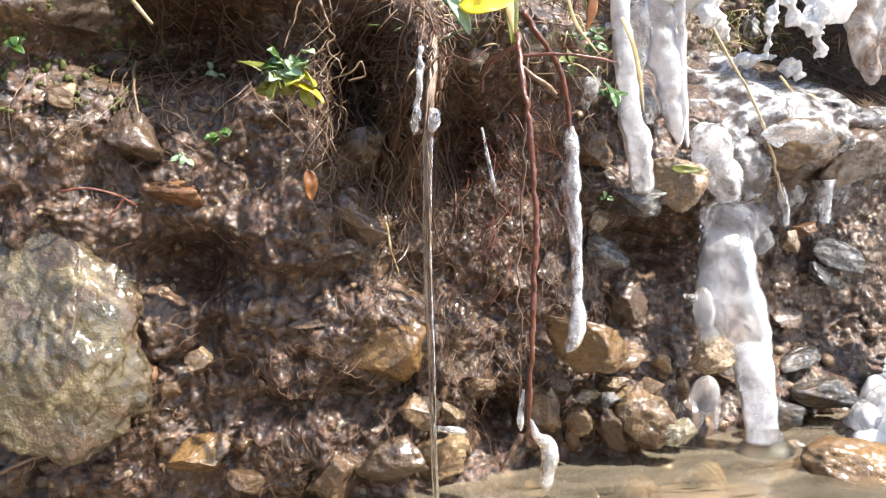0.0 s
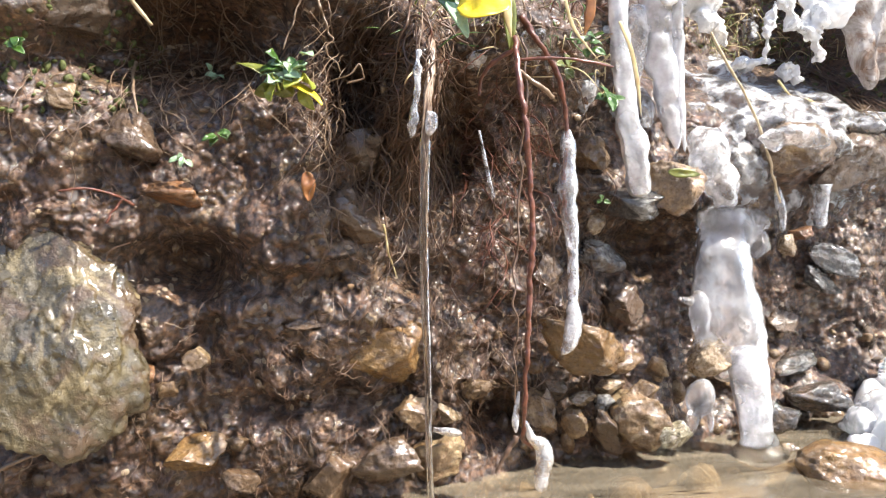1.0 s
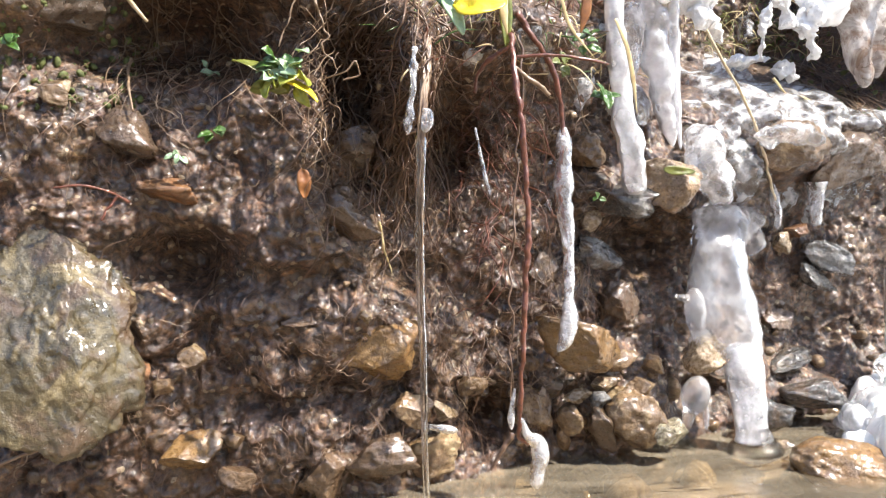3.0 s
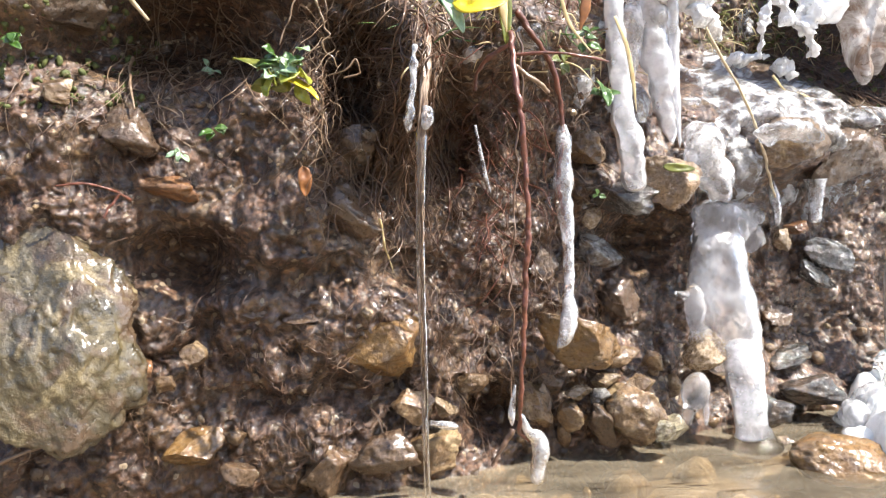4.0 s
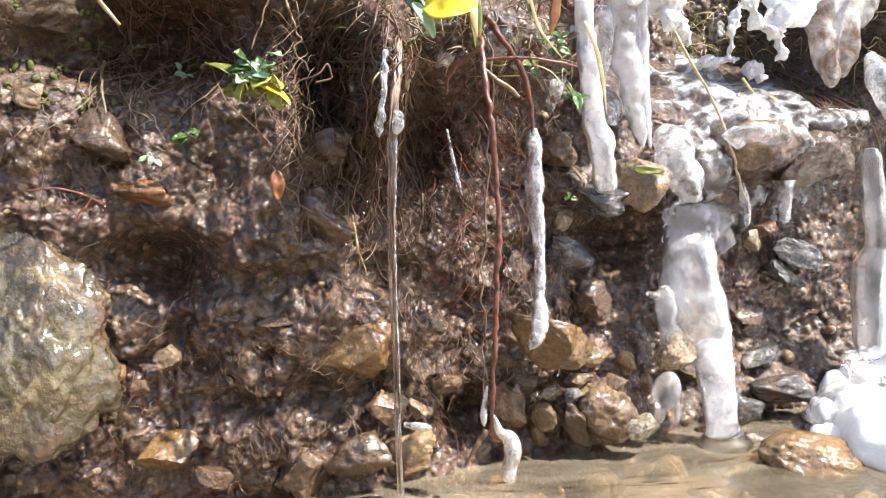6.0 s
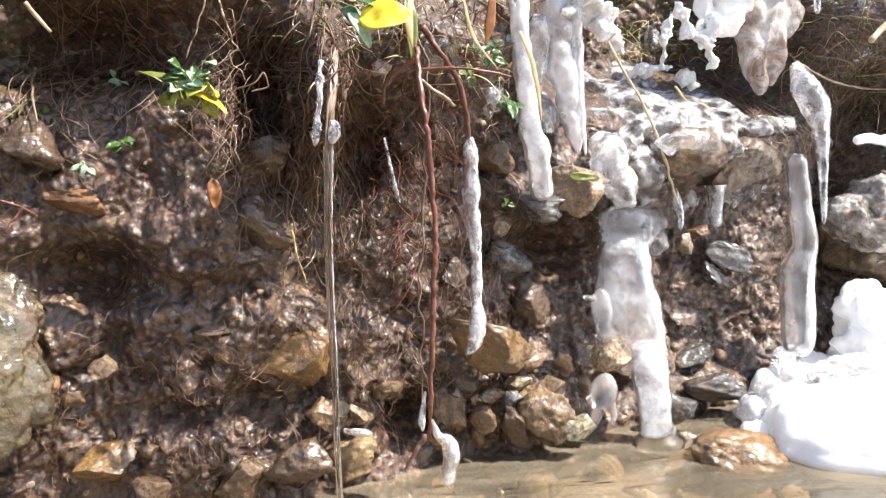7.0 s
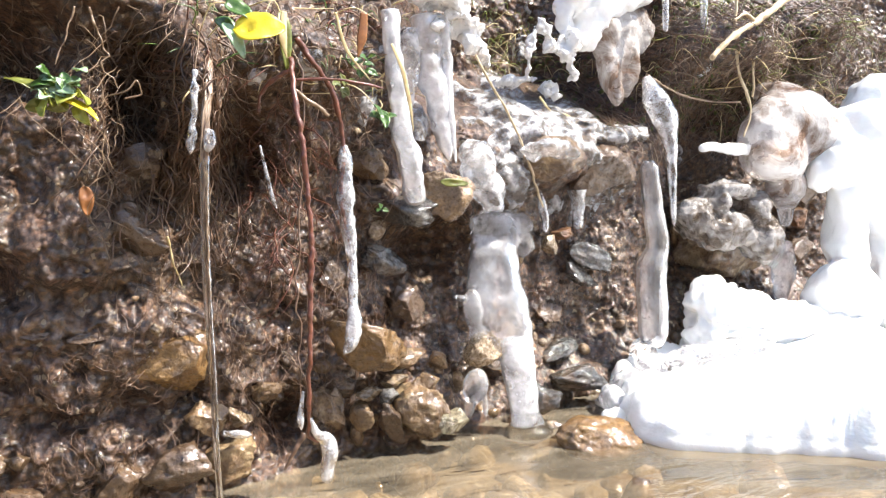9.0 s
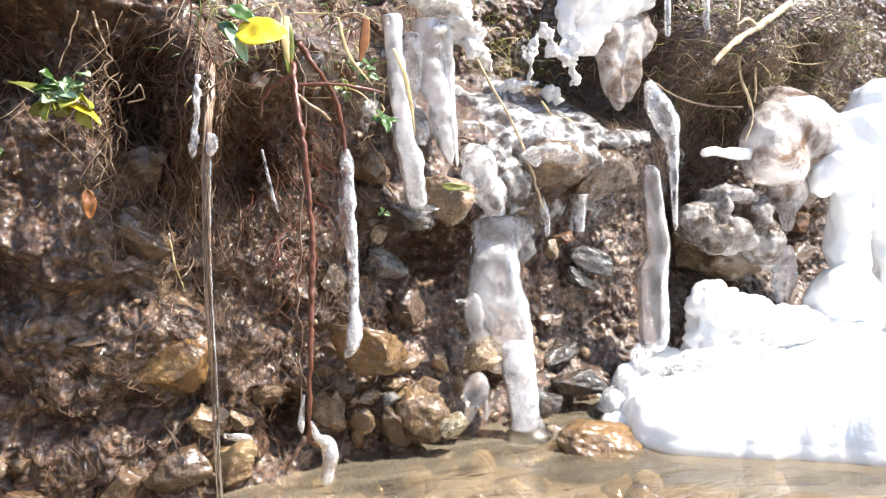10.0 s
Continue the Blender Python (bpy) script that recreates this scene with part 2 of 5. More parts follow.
def ice_material(name, colour, transmission, rough, bubbles=0.0, grain=60, strength=0.35, scatter=0.0, fine=0.3, stain=None):
    m, nt, b = node_mat(name)
    c = object_coord(nt)
    n1, n2 = noise_tex(nt, c, grain, 4, 0.6), noise_tex(nt, c, grain * 5, 3, 0.6)
    col = mixc(nt, n1, tuple(v * 0.9 for v in colour), colour)
    if stain:   # earth frozen into it in clouds
        col = mixc(nt, ramp(nt, noise_tex(nt, c, grain, 6, 0.7, 0.8), [(0.42, 1.0), (0.62, 0.0)]), col, stain)
    nt.links.new(col, b.inputs["Base Color"])
    b.inputs["IOR"].default_value = 1.31
    if bubbles:
        nt.links.new(ramp(nt, n1, [(0.40, transmission), (0.68, max(0.0, transmission - bubbles))]), b.inputs["Transmission Weight"])
    else:
        b.inputs["Transmission Weight"].default_value = transmission
    nt.links.new(ramp(nt, n1, [(0.3, rough * 0.4), (0.7, rough)]), b.inputs["Roughness"])
    if scatter:
        b.inputs["Subsurface Weight"].default_value = scatter
        b.inputs["Subsurface Radius"].default_value = (0.022, 0.024, 0.026)
        b.inputs["Subsurface Scale"].default_value = 1.0
    nrm = bump(nt, n1, strength, 0.006)
    nt.links.new(bump(nt, n2, fine, 0.0012, nrm), b.inputs["Normal"])
    return m


def plain_material(name, a, bcol, scale=90, rough=0.45, translucent=0.0, relief=0.3, coat=0.0):
    m, nt, b = node_mat(name)
    c = object_coord(nt)
    n = noise_tex(nt, c, scale, 5, 0.6)
    nt.links.new(ramp(nt, n, [(0.3, a), (0.7, bcol)]), b.inputs["Base Color"])
    b.inputs["Roughness"].default_value = rough
    b.inputs["Coat Weight"].default_value, b.inputs["Coat Roughness"].default_value = coat, 0.1
    b.inputs["Subsurface Weight"].default_value = translucent
    b.inputs["Subsurface Radius"].default_value = (0.004, 0.004, 0.002)
    b.inputs["Subsurface Scale"].default_value = 1.0
    nt.links.new(bump(nt, n, relief, 0.002), b.inputs["Normal"])
    return m


def water_material():
    m, nt, b = node_mat("stream_water")
    nt.nodes.remove(b)
    out = nt.nodes["Material Output"]
    c = object_coord(nt)
    stretch = add(nt, "ShaderNodeMapping", [("Vector", c)])
    stretch.inputs["Scale"].default_value = (0.55, 1.3, 1.0)
    w1, w2 = noise_tex(nt, stretch.outputs[0], 16, 3, 0.5, 0.6), noise_tex(nt, stretch.outputs[0], 60, 2, 0.5, 0.4)
    nrm = bump(nt, w2, 0.4, 0.004, bump(nt, w1, 0.7, 0.016))
    clear, gloss = nt.nodes.new("ShaderNodeBsdfTransparent"), nt.nodes.new("ShaderNodeBsdfGlossy")
    clear.inputs["Color"].default_value = (0.86, 0.78, 0.64, 1)
    gloss.inputs["Roughness"].default_value = 0.08
    fr = nt.nodes.new("ShaderNodeFresnel")
    fr.inputs["IOR"].default_value = 1.33
    mix = nt.nodes.new("ShaderNodeMixShader")
    nt.links.new(nrm, gloss.inputs["Normal"])
    nt.links.new(nrm, fr.inputs["Normal"])
    nt.links.new(fr.outputs[0], mix.inputs[0])
    silt = nt.nodes.new("ShaderNodeBsdfDiffuse")
    silt.inputs["Color"].default_value = (0.44, 0.37, 0.27, 1)
    murk = nt.nodes.new("ShaderNodeMixShader")
    nt.links.new(ramp(nt, w1, [(0.3, 0.14), (0.7, 0.42)]), murk.inputs[0])
    nt.links.new(clear.outputs[0], murk.inputs[1])
    nt.links.new(silt.outputs[0], murk.inputs[2])
    nt.links.new(murk.outputs[0], mix.inputs[1])
    nt.links.new(gloss.outputs[0], mix.inputs[2])
    nt.links.new(mix.outputs[0], out.inputs["Surface"])
    return m


SOIL = soil_material()
TAN = stone_material("tan_stone", (0.095, 0.053, 0.022), (0.30, 0.180, 0.080), (0.36, 0.26, 0.14), (0.2, 0.5))
GOLD = stone_material("golden_stone", (0.12, 0.060, 0.014), (0.36, 0.200, 0.06), (0.22, 0.11, 0.03), (0.2, 0.5), mud_cover=0.6)
PALE = stone_material("pale_stone", (0.25, 0.165, 0.085), (0.48, 0.36, 0.225), None, (0.15, 0.4), mud_cover=0.4)
BROWN = stone_material("brown_stone", (0.055, 0.029, 0.014), (0.16, 0.093, 0.045), None, (0.2, 0.5), mud_cover=0.9)
ORANGE = stone_material("orange_stone", (0.16, 0.065, 0.02), (0.34, 0.15, 0.05), None)
SLATE = stone_material("grey_slate", (0.045, 0.045, 0.045), (0.16, 0.15, 0.14), (0.28, 0.27, 0.25), (0.08, 0.3))
DARK = stone_material("dark_stone", (0.03, 0.028, 0.027), (0.09, 0.08, 0.07), None, (0.08, 0.3))
SPECKLED = stone_material("speckled_stone", (0.16, 0.13, 0.06), (0.55, 0.48, 0.30), (0.7, 0.66, 0.55), (0.15, 0.5), 90)
BOULDER = stone_material("lichened_boulder", (0.036, 0.027, 0.011), (0.135, 0.102, 0.043), (0.26, 0.20, 0.10), (0.2, 0.5), 26, 1.0, 0.9)
BED = stone_material("stream_gravel", (0.18, 0.12, 0.065), (0.42, 0.31, 0.18), (0.55, 0.46, 0.33), (0.3, 0.6), 40, 0.0, 0.2)
CLEAR = ice_material("clear_ice", (0.97, 0.98, 1.0), 1.0, 0.14, 0.0, 60, 0.5, fine=0.2)
MILKY = ice_material("milky_ice", (0.96, 0.95, 0.96), 0.95, 0.20, 0.22, 38, 0.35, fine=0.4)
FROSTY = ice_material("frosty_ice", (0.96, 0.96, 0.98), 0.80, 0.25, 0.40, 30, 0.4, 0.1, fine=0.4)
ICE = ice_material("icicle_ice", (0.98, 0.98, 1.0), 0.98, 0.08, 0.50, 85, 0.7, fine=0.4)
WHITE = ice_material("white_ice", (0.96, 0.965, 0.97), 0.12, 0.30, 0.10, 22, 0.5, 0.5, fine=0.35)
SNOW = ice_material("snow", (0.94, 0.93, 0.92), 0.25, 0.5, 0.25, 110, 0.8, 0.1, fine=0.6)
SHEET = ice_material("glazed_ice", (0.97, 0.96, 0.96), 0.96, 0.12, 0.66, 58, 1.0, fine=0.4)
STAINED = ice_material("earth_stained_ice", (0.95, 0.92, 0.90), 0.55, 0.35, 0.25, 20, 0.7, 0.0, fine=0.4, stain=(0.24, 0.155, 0.11))
GREYICE = ice_material("grey_glassy_ice", (0.62, 0.59, 0.57), 0.60, 0.34, 0.3, 36, 0.9, 0.0, fine=0.6, stain=(0.15, 0.105, 0.07))
ROOT_RED = plain_material("red_root_bark", (0.05, 0.013, 0.007), (0.19, 0.06, 0.03), 220, 0.35, 0, 0.6, 0.5)
ROOT_BROWN = plain_material("brown_rootlets", (0.05, 0.026, 0.015), (0.17, 0.095, 0.055), 120, 0.4, 0, 0.4, 0.5)
ROOT_PALE = plain_material("pale_rootlets", (0.11, 0.062, 0.035), (0.30, 0.21, 0.135), 120, 0.4, 0, 0.4, 0.4)
STRAW = plain_material("straw", (0.34, 0.24, 0.10), (0.62, 0.50, 0.28), 80, 0.5, 0.1)
TWIG = plain_material("pale_twig", (0.34, 0.24, 0.13), (0.66, 0.55, 0.38), 90, 0.5, 0.0)
GREEN = plain_material("green_leaf", (0.022, 0.060, 0.008), (0.075, 0.15, 0.022), 110, 0.35, 0.15, 0.4, 0.4)
PALEGREEN = plain_material("frosted_green_leaf", (0.16, 0.27, 0.13), (0.46, 0.58, 0.40), 110, 0.4, 0.15, 0.4, 0.3)
OLIVE = plain_material("olive_leaf", (0.06, 0.08, 0.012), (0.20, 0.20, 0.03), 110, 0.35, 0.15, 0.4, 0.4)
YELLOW = plain_material("yellow_leaf", (0.55, 0.40, 0.01), (0.78, 0.66, 0.04), 70, 0.4, 0.2, 0.3, 0.2)
RUST = plain_material("rust_leaf", (0.13, 0.042, 0.010), (0.27, 0.10, 0.02), 90, 0.5, 0.15, 0.3, 0.3)
LIME = plain_material("yellow_green_leaf", (0.15, 0.19, 0.02), (0.40, 0.40, 0.07), 110, 0.4, 0.15, 0.4, 0.3)
MOSS = plain_material("moss", (0.03, 0.045, 0.008), (0.13, 0.14, 0.035), 200, 0.7, 0.0, 0.8)
GRASSY = plain_material("winter_turf", (0.10, 0.075, 0.035), (0.20, 0.16, 0.07), 14, 0.8, 0.0, 0.8)
WATERM = water_material()


def put(name, me, material, label="", category="", group="", kind="", at=None):
    ob = new(name, me)
    me.materials.clear()
    me.materials.append(material)
    if at:
        ob.location = at
    return tagged(ob, label, category, group, kind)


def part(name, me, material, parent, label=""):
    ob = new(name, me)
    me.materials.clear()
    me.materials.append(material)
    ob.parent = parent
    return tagged(ob, label)


# ---- the bank, the stream bed and the water ----
def spaced(lo, fine_lo, fine_hi, hi, step):
    far = [0.03, 0.07, 0.14, 0.3, 0.6, 1.2, 2.5, 5, 10, 25, 60, 130, 260]
    left = [fine_lo - d for d in far if fine_lo - d > lo][::-1]
    right = [fine_hi + d for d in far if fine_hi + d < hi]
    return np.array([lo] + left + list(np.arange(fine_lo, fine_hi, step)) + right + [hi])


def build_bank():
    xs = spaced(-300, -0.42, 1.36, 300, 0.0015)
    vs = np.concatenate([np.arange(-0.02, 0.56, 0.0015), 0.56 + np.array([0.03, 0.08, 0.16, 0.3, 0.6, 1.2, 2.5, 6, 15, 40, 100, 300])])
    X, V = np.meshgrid(xs, vs)
    low = np.minimum(V, 0.56)
    Y = bank_y(X, low) + np.maximum(0, V - 0.56)
    Z = low + 0.35 * np.maximum(0, V - 0.56) + 0.02 * np.minimum(1, np.maximum(0, V - 0.56) * 8) * fbm(X, V, 0, 0.4, 3)
    # crumbs lean out a little, so that clods overhang
    Z = Z + np.where(V < 0.56, 0.004 * vnoise(X, 1.0, low, 0.018, 41), 0)
    ob = put("bank_wall", grid_mesh("bank_wall", np.stack([X, Y, Z], -1)), SOIL, "wet brown earth bank with clods, grit and hollows", "earth bank", kind="structure")
    return ob


def build_bed():
    xs = spaced(-300, -0.25, 1.3, 300, 0.012)
    ys = np.concatenate([[-300, -150, -60, -30, -10, -5, -3, -2, -1.6, -1.4, -1.2, -1.0, -0.8, -0.6, -0.4, -0.2, 0, 0.2], np.arange(0.3, 1.36, 0.012), [1.5, 1.8]])
    X, Y = np.meshgrid(xs, ys)
    # beyond y = -0.6 an unseen slope is added to block low sky and warm the fill
    Z = WATER - 0.030 + 0.012 * fbm(X, Y, 0, 0.12, 3, 0.5, 3) + 0.9 * sstep(Y, -0.6, -1.6) + np.where(Y < -1.6, 0.25 * (-1.6 - np.maximum(Y, -30)), 0)
    put("stream_bed", grid_mesh("stream_bed", np.stack([X, Y, Z], -1)), BED, "brown gravel bed under shallow stream water, with an added unseen slope behind the camera", "stream bed", kind="structure")
    xs, ys = np.linspace(-40, 40, 9), np.linspace(-0.95, 1.6, 5)
    X, Y = np.meshgrid(xs, ys)
    put("stream_water", grid_mesh("stream_water", np.stack([X, Y, np.full_like(X, WATER)], -1)), WATERM, "shallow clear brownish stream water with ripples", "water", kind="structure")


build_bank()
build_bed()


# ---- stones ----
def stone_mesh(size, seed, cuts=9, rough=0.10, level=4, crust=0.0, planes=()):
    rng = random.Random(seed)
    bm = bmesh.new()
    bmesh.ops.create_icosphere(bm, subdivisions=level, radius=1.0)
    p = np.array([v.co[:] for v in bm.verts])
    for _ in range(cuts + 5 if cuts > 5 else cuts):
        n = np.array([rng.gauss(0, 1) for _ in range(3)])
        n /= np.linalg.norm(n)
        d = rng.uniform(0.44, 0.80)
        over = np.maximum(0, p @ n - d)
        p = p - 0.98 * over[:, None] * n
    for nx, nz, d in planes:
        over = np.maximum(0, p[:, 0] * nx + p[:, 2] * nz - d)
        p = p - over[:, None] * np.array([nx, 0, nz])
    r = 1 + rough * fbm(p[:, 0], p[:, 1], p[:, 2], 0.9, 6, 0.62, seed) - 0.05 * np.maximum(0, vnoise(p[:, 0], p[:, 1], p[:, 2], 0.22, seed + 3))
    p = p * r[:, None]
    p = p / np.abs(p).max(0) * np.array(size) * 0.5
    if crust:   # weathered plates and runnels, in metres
        n = p / (np.linalg.norm(p, axis=1)[:, None] + 1e-9)
        w = 0.02 * vnoise(p[:, 0], p[:, 1], p[:, 2], 0.05, seed)
        step = np.abs(fbm(p[:, 0] * 1.6 + w, p[:, 1], p[:, 2] * 0.6, 0.05, 4, 0.55, seed + 5))
        p = p + n * (crust * (step - 0.5) + crust * 0.5 * vnoise(p[:, 0] + w, p[:, 1], p[:, 2] * 0.7, 0.012, seed + 9) + crust * 0.35 * vnoise(p[:, 0], p[:, 1], p[:, 2], 0.005, seed + 2))[:, None]
    for v, q in zip(bm.verts, p):
        v.co = q
    me = bpy.data.meshes.new("stone")
    bm.to_mesh(me)
    bm.free()
    me.polygons.foreach_set("use_smooth", [True] * len(me.polygons))
    return me


def stone(at, w, h, material, label, tilt=0.0, seed=0, depth=1.0, cuts=9, name="stone", group="stones in the bank", rough=0.10, crust=0.0, planes=()):
    me = stone_mesh((w * 1.08, (w + h) * 0.5 * depth, h * 1.08), seed, cuts, rough, 6 if crust else (5 if w > 0.03 else 4), crust, planes)
    ob = put(name, me, material, label, "stone", group)
    ob.matrix_world = pose(*at, 0, tilt, 0)
    return ob


STONES = [
    # place, width, height, material, tilt, angular cuts, label
    ((-0.120, 0.825, 0.322), 0.0512, 0.0402, BROWN, 25, 9, "brown wedge-shaped stone stuck in the wet bank"),
    ((-0.092, 0.830, 0.281), 0.0512, 0.0229, ORANGE, 4, 7, "flat orange-brown stone stuck in the wet bank"),
    ((0.038, 0.831, 0.257), 0.0640, 0.0421, BROWN, 12, 8, "dark brown angular stone jutting from the bank"),
    ((0.050, 0.844, 0.308), 0.0663, 0.0434, BROWN, -5, 5, "muddy brown rounded stone with wet glints"),
    ((0.058, 0.838, 0.147), 0.0868, 0.0512, GOLD, 6, 10, "golden-brown angular block of stone in the bank"),
    ((0.086, 0.840, 0.098), 0.0339, 0.0320, TAN, -30, 9, "tan wet stone above the waterline"),
    ((0.114, 0.850, 0.090), 0.0226, 0.0188, PALE, 10, 7, "small pale cream pebble in the bank"),
    ((0.136, 0.858, 0.110), 0.0311, 0.0212, TAN, -12, 8, "tan wet pebble in the bank"),
    ((0.064, 0.824, 0.063), 0.0589, 0.0433, BROWN, 5, 8, "brown blocky stone at the edge of the water"),
    ((0.107, 0.847, 0.054), 0.0509, 0.0412, TAN, -4, 8, "olive-brown stone standing in the shallow water"),
    ((0.015, 0.825, 0.054), 0.0640, 0.0480, BROWN, -25, 8, "dark olive wet rock at the edge of the water"),
    ((-0.088, 0.826, 0.080), 0.0523, 0.0319, GOLD, -22, 8, "orange-gold wet stone at the foot of the bank"),
    ((-0.082, 0.832, 0.152), 0.0225, 0.0189, TAN, 0, 6, "pinkish tan pebble pressed into the bank"),
    ((-0.119, 0.832, 0.143), 0.0135, 0.0171, ORANGE, 20, 7, "small orange pebble pressed into the bank"),
    ((-0.103, 0.834, 0.131), 0.0153, 0.0144, TAN, 0, 6, "small tan pebble pressed into the bank"),
    ((-0.128, 0.834, 0.125), 0.0207, 0.0108, PALE, -30, 7, "pale flaky stone beside the boulder"),
    ((-0.053, 0.828, 0.056), 0.0297, 0.0171, BROWN, 8, 7, "brown wet stone at the foot of the bank"),
    ((-0.052, 0.835, 0.086), 0.0207, 0.0144, TAN, 0, 7, "tan wet pebble at the foot of the bank"),
    ((0.052, 0.821, 0.178), 0.0086, 0.0099, PALE, 20, 4, "tiny white pebble on the bank face"),
    ((0.229, 0.846, 0.143), 0.0860, 0.0500, GOLD, 10, 9, "broad golden-brown wedge of rock with a wet face"),
    ((0.272, 0.885, 0.114), 0.0446, 0.0223, TAN, 4, 6, "tan wet oval pebble in the gravel"),
    ((0.259, 0.876, 0.097), 0.0320, 0.0131, TAN, 3, 6, "thin flat tan pebble in the gravel"),
    ((0.234, 0.870, 0.089), 0.0242, 0.0145, PALE, -5, 8, "pale yellow pebble in the gravel"),
    ((0.252, 0.865, 0.086), 0.0184, 0.0175, SLATE, 0, 3, "round blue-grey pebble in the gravel"),
    ((0.289, 0.858, 0.072), 0.0640, 0.0560, TAN, 15, 4, "olive-brown rounded boulder with wet glints"),
    ((0.306, 0.843, 0.059), 0.0339, 0.0239, SPECKLED, -10, 7, "speckled yellow-white stone at the waterline"),
    ((0.198, 0.866, 0.079), 0.0310, 0.0446, TAN, -20, 8, "tan upright stone above the waterline"),
    ((0.226, 0.863, 0.071), 0.0233, 0.0271, TAN, 12, 8, "brown stone above the waterline"),
    ((0.254, 0.855, 0.063), 0.0239, 0.0479, BROWN, -35, 8, "brown sloping stone at the waterline"),
    ((0.216, 0.875, 0.098), 0.0364, 0.0213, BROWN, 10, 8, "reddish brown stone in the gravel"),
    ((0.318, 0.904, 0.103), 0.0259, 0.0199, TAN, 30, 7, "tan pebble half hidden under a ledge"),
    ((0.295, 0.885, 0.089), 0.0239, 0.0289, TAN, 25, 8, "tan stone in the gravel"),
    ((0.255, 0.888, 0.240), 0.0150, 0.0209, PALE, 15, 6, "small pale pebble under the ledge"),
    ((0.260, 0.896, 0.212), 0.0524, 0.0309, SLATE, 4, 8, "dark grey wet slate stone under the ledge"),
    ((0.207, 0.882, 0.200), 0.0320, 0.0310, BROWN, 0, 8, "tan-brown stone behind hanging roots"),
    ((0.290, 0.906, 0.165), 0.0379, 0.0349, BROWN, 20, 7, "brown wet stone in a hollow of the bank"),
    ((0.251, 0.886, 0.300), 0.0349, 0.0329, TAN, 0, 4, "tan rounded rock at the lip of the ledge"),
    ((0.322, 0.866, 0.269), 0.0523, 0.0451, TAN, 12, 4, "tan wet rock at the lip of the ledge"),
    ((0.283, 0.872, 0.259), 0.0666, 0.0297, SLATE, 10, 8, "grey wet rock at the lip of the ledge"),
    ((0.455, 0.906, 0.301), 0.0720, 0.0465, TAN, 4, 4, "yellowish rock glazed with ice on the ledge"),
    ((0.418, 0.924, 0.270), 0.0594, 0.0400, BROWN, 8, 4, "brown rock under the glazed ledge"),
    ((0.552, 0.948, 0.283), 0.0795, 0.0625, BROWN, -5, 4, "brown rounded rock at the end of the ledge"),
    ((0.471, 0.952, 0.207), 0.0162, 0.0227, PALE, -10, 6, "pale yellow pebble under a small icicle"),
    ((0.499, 0.961, 0.218), 0.0324, 0.0151, ORANGE, 5, 7, "orange-tan stone under the ledge"),
    ((0.536, 0.964, 0.186), 0.0693, 0.0277, SLATE, 28, 9, "grey slanting slab with an icy sheen"),
    ((0.524, 0.969, 0.165), 0.0609, 0.0199, SLATE, 30, 9, "dark grey slanting slab under another slab"),
    ((0.482, 0.916, 0.060), 0.0731, 0.0344, DARK, 4, 9, "dark slate block at the waterline"),
    ((0.420, 0.886, 0.054), 0.0454, 0.0346, DARK, -18, 8, "dark grey wet stone at the waterline"),
    ((0.401, 0.950, 0.043), 0.0177, 0.0187, TAN, 0, 5, "small yellow-brown pebble behind the ice pillar"),
    ((0.418, 0.862, 0.032), 0.0239, 0.0177, TAN, 0, 7, "small tan stone at the waterline"),
    ((0.358, 0.876, 0.117), 0.0440, 0.0330, PALE, -24, 2, "pale tan stone frozen into an ice pillar"),
    ((0.485, 0.971, 0.123), 0.0388, 0.0277, BROWN, 10, 7, "brown stone in a hollow of the bank"),
    ((0.485, 0.958, 0.085), 0.0499, 0.0244, DARK, -10, 8, "dark grey stone in a hollow of the bank"),
    ((-0.029, 0.835, 0.179), 0.0411, 0.0146, BROWN, 4, 6, "brown muddy stone in the bank face"),
    ((0.009, 0.832, 0.175), 0.0411, 0.0137, BROWN, 3, 6, "grey-brown muddy stone in the bank face"),
    ((-0.162, 0.823, 0.353), 0.0213, 0.0195, TAN, 20, 7, "tan stone in the upper bank"),
    ((-0.167, 0.835, 0.417), 0.0700, 0.0400, BROWN, 6, 9, "brown mossy stone high in the bank"),
    ((0.789, 1.030, 0.187), 0.1310, 0.0914, TAN, -6, 5, "large rounded tan-brown boulder over the ice shelf"),
    ((1.022, 1.142, 0.203), 0.0446, 0.0382, ORANGE, 10, 7, "orange-tan rock behind the ice curtain"),
    ((1.020, 1.139, 0.145), 0.0510, 0.0510, BROWN, 20, 8, "brown rock behind the ice curtain"),
    ((1.018, 1.120, 0.238), 0.0382, 0.0382, BROWN, 40, 8, "brown rock at the top of a gap in the ice"),
]
for k, (at, w, h, material, tilt, cuts, label) in enumerate(STONES):
    at = (at[0], at[1] + (0.16 if material in (BROWN, ORANGE) else 0.10) * (w + h), at[2])
    stone(at, w, h, material, label, tilt, 100 + k, 0.9, cuts, rough=0.15)

boulder = stone((-0.178, 0.815, 0.182), 0.1180, 0.1820, BOULDER, "large grey-tan boulder with lichen and wet patches", -4, 11, 0.42, 3, "boulder", "boulders", 0.06, 0.007, [(0.57, 0.82, 0.60), (0.98, -0.12, 0.80), (-0.8, 0.6, 0.72)])
boulder.matrix_world = pose(-0.178, 0.815, 0.190, -20, -6, 20)
stone((-0.236, 0.812, 0.201), 0.0644, 0.1417, BOULDER, "grey-tan weathered boulder in the bank", -6, 23, 0.6, 11, "boulder", "boulders", 0.09, 0.008)
stone((0.448, 0.815, 0.030), 0.0980, 0.0420, GOLD, "flat golden-tan stone lying in the shallow water", 12, 31, 1.1, 4, "stone", "stones in the stream")


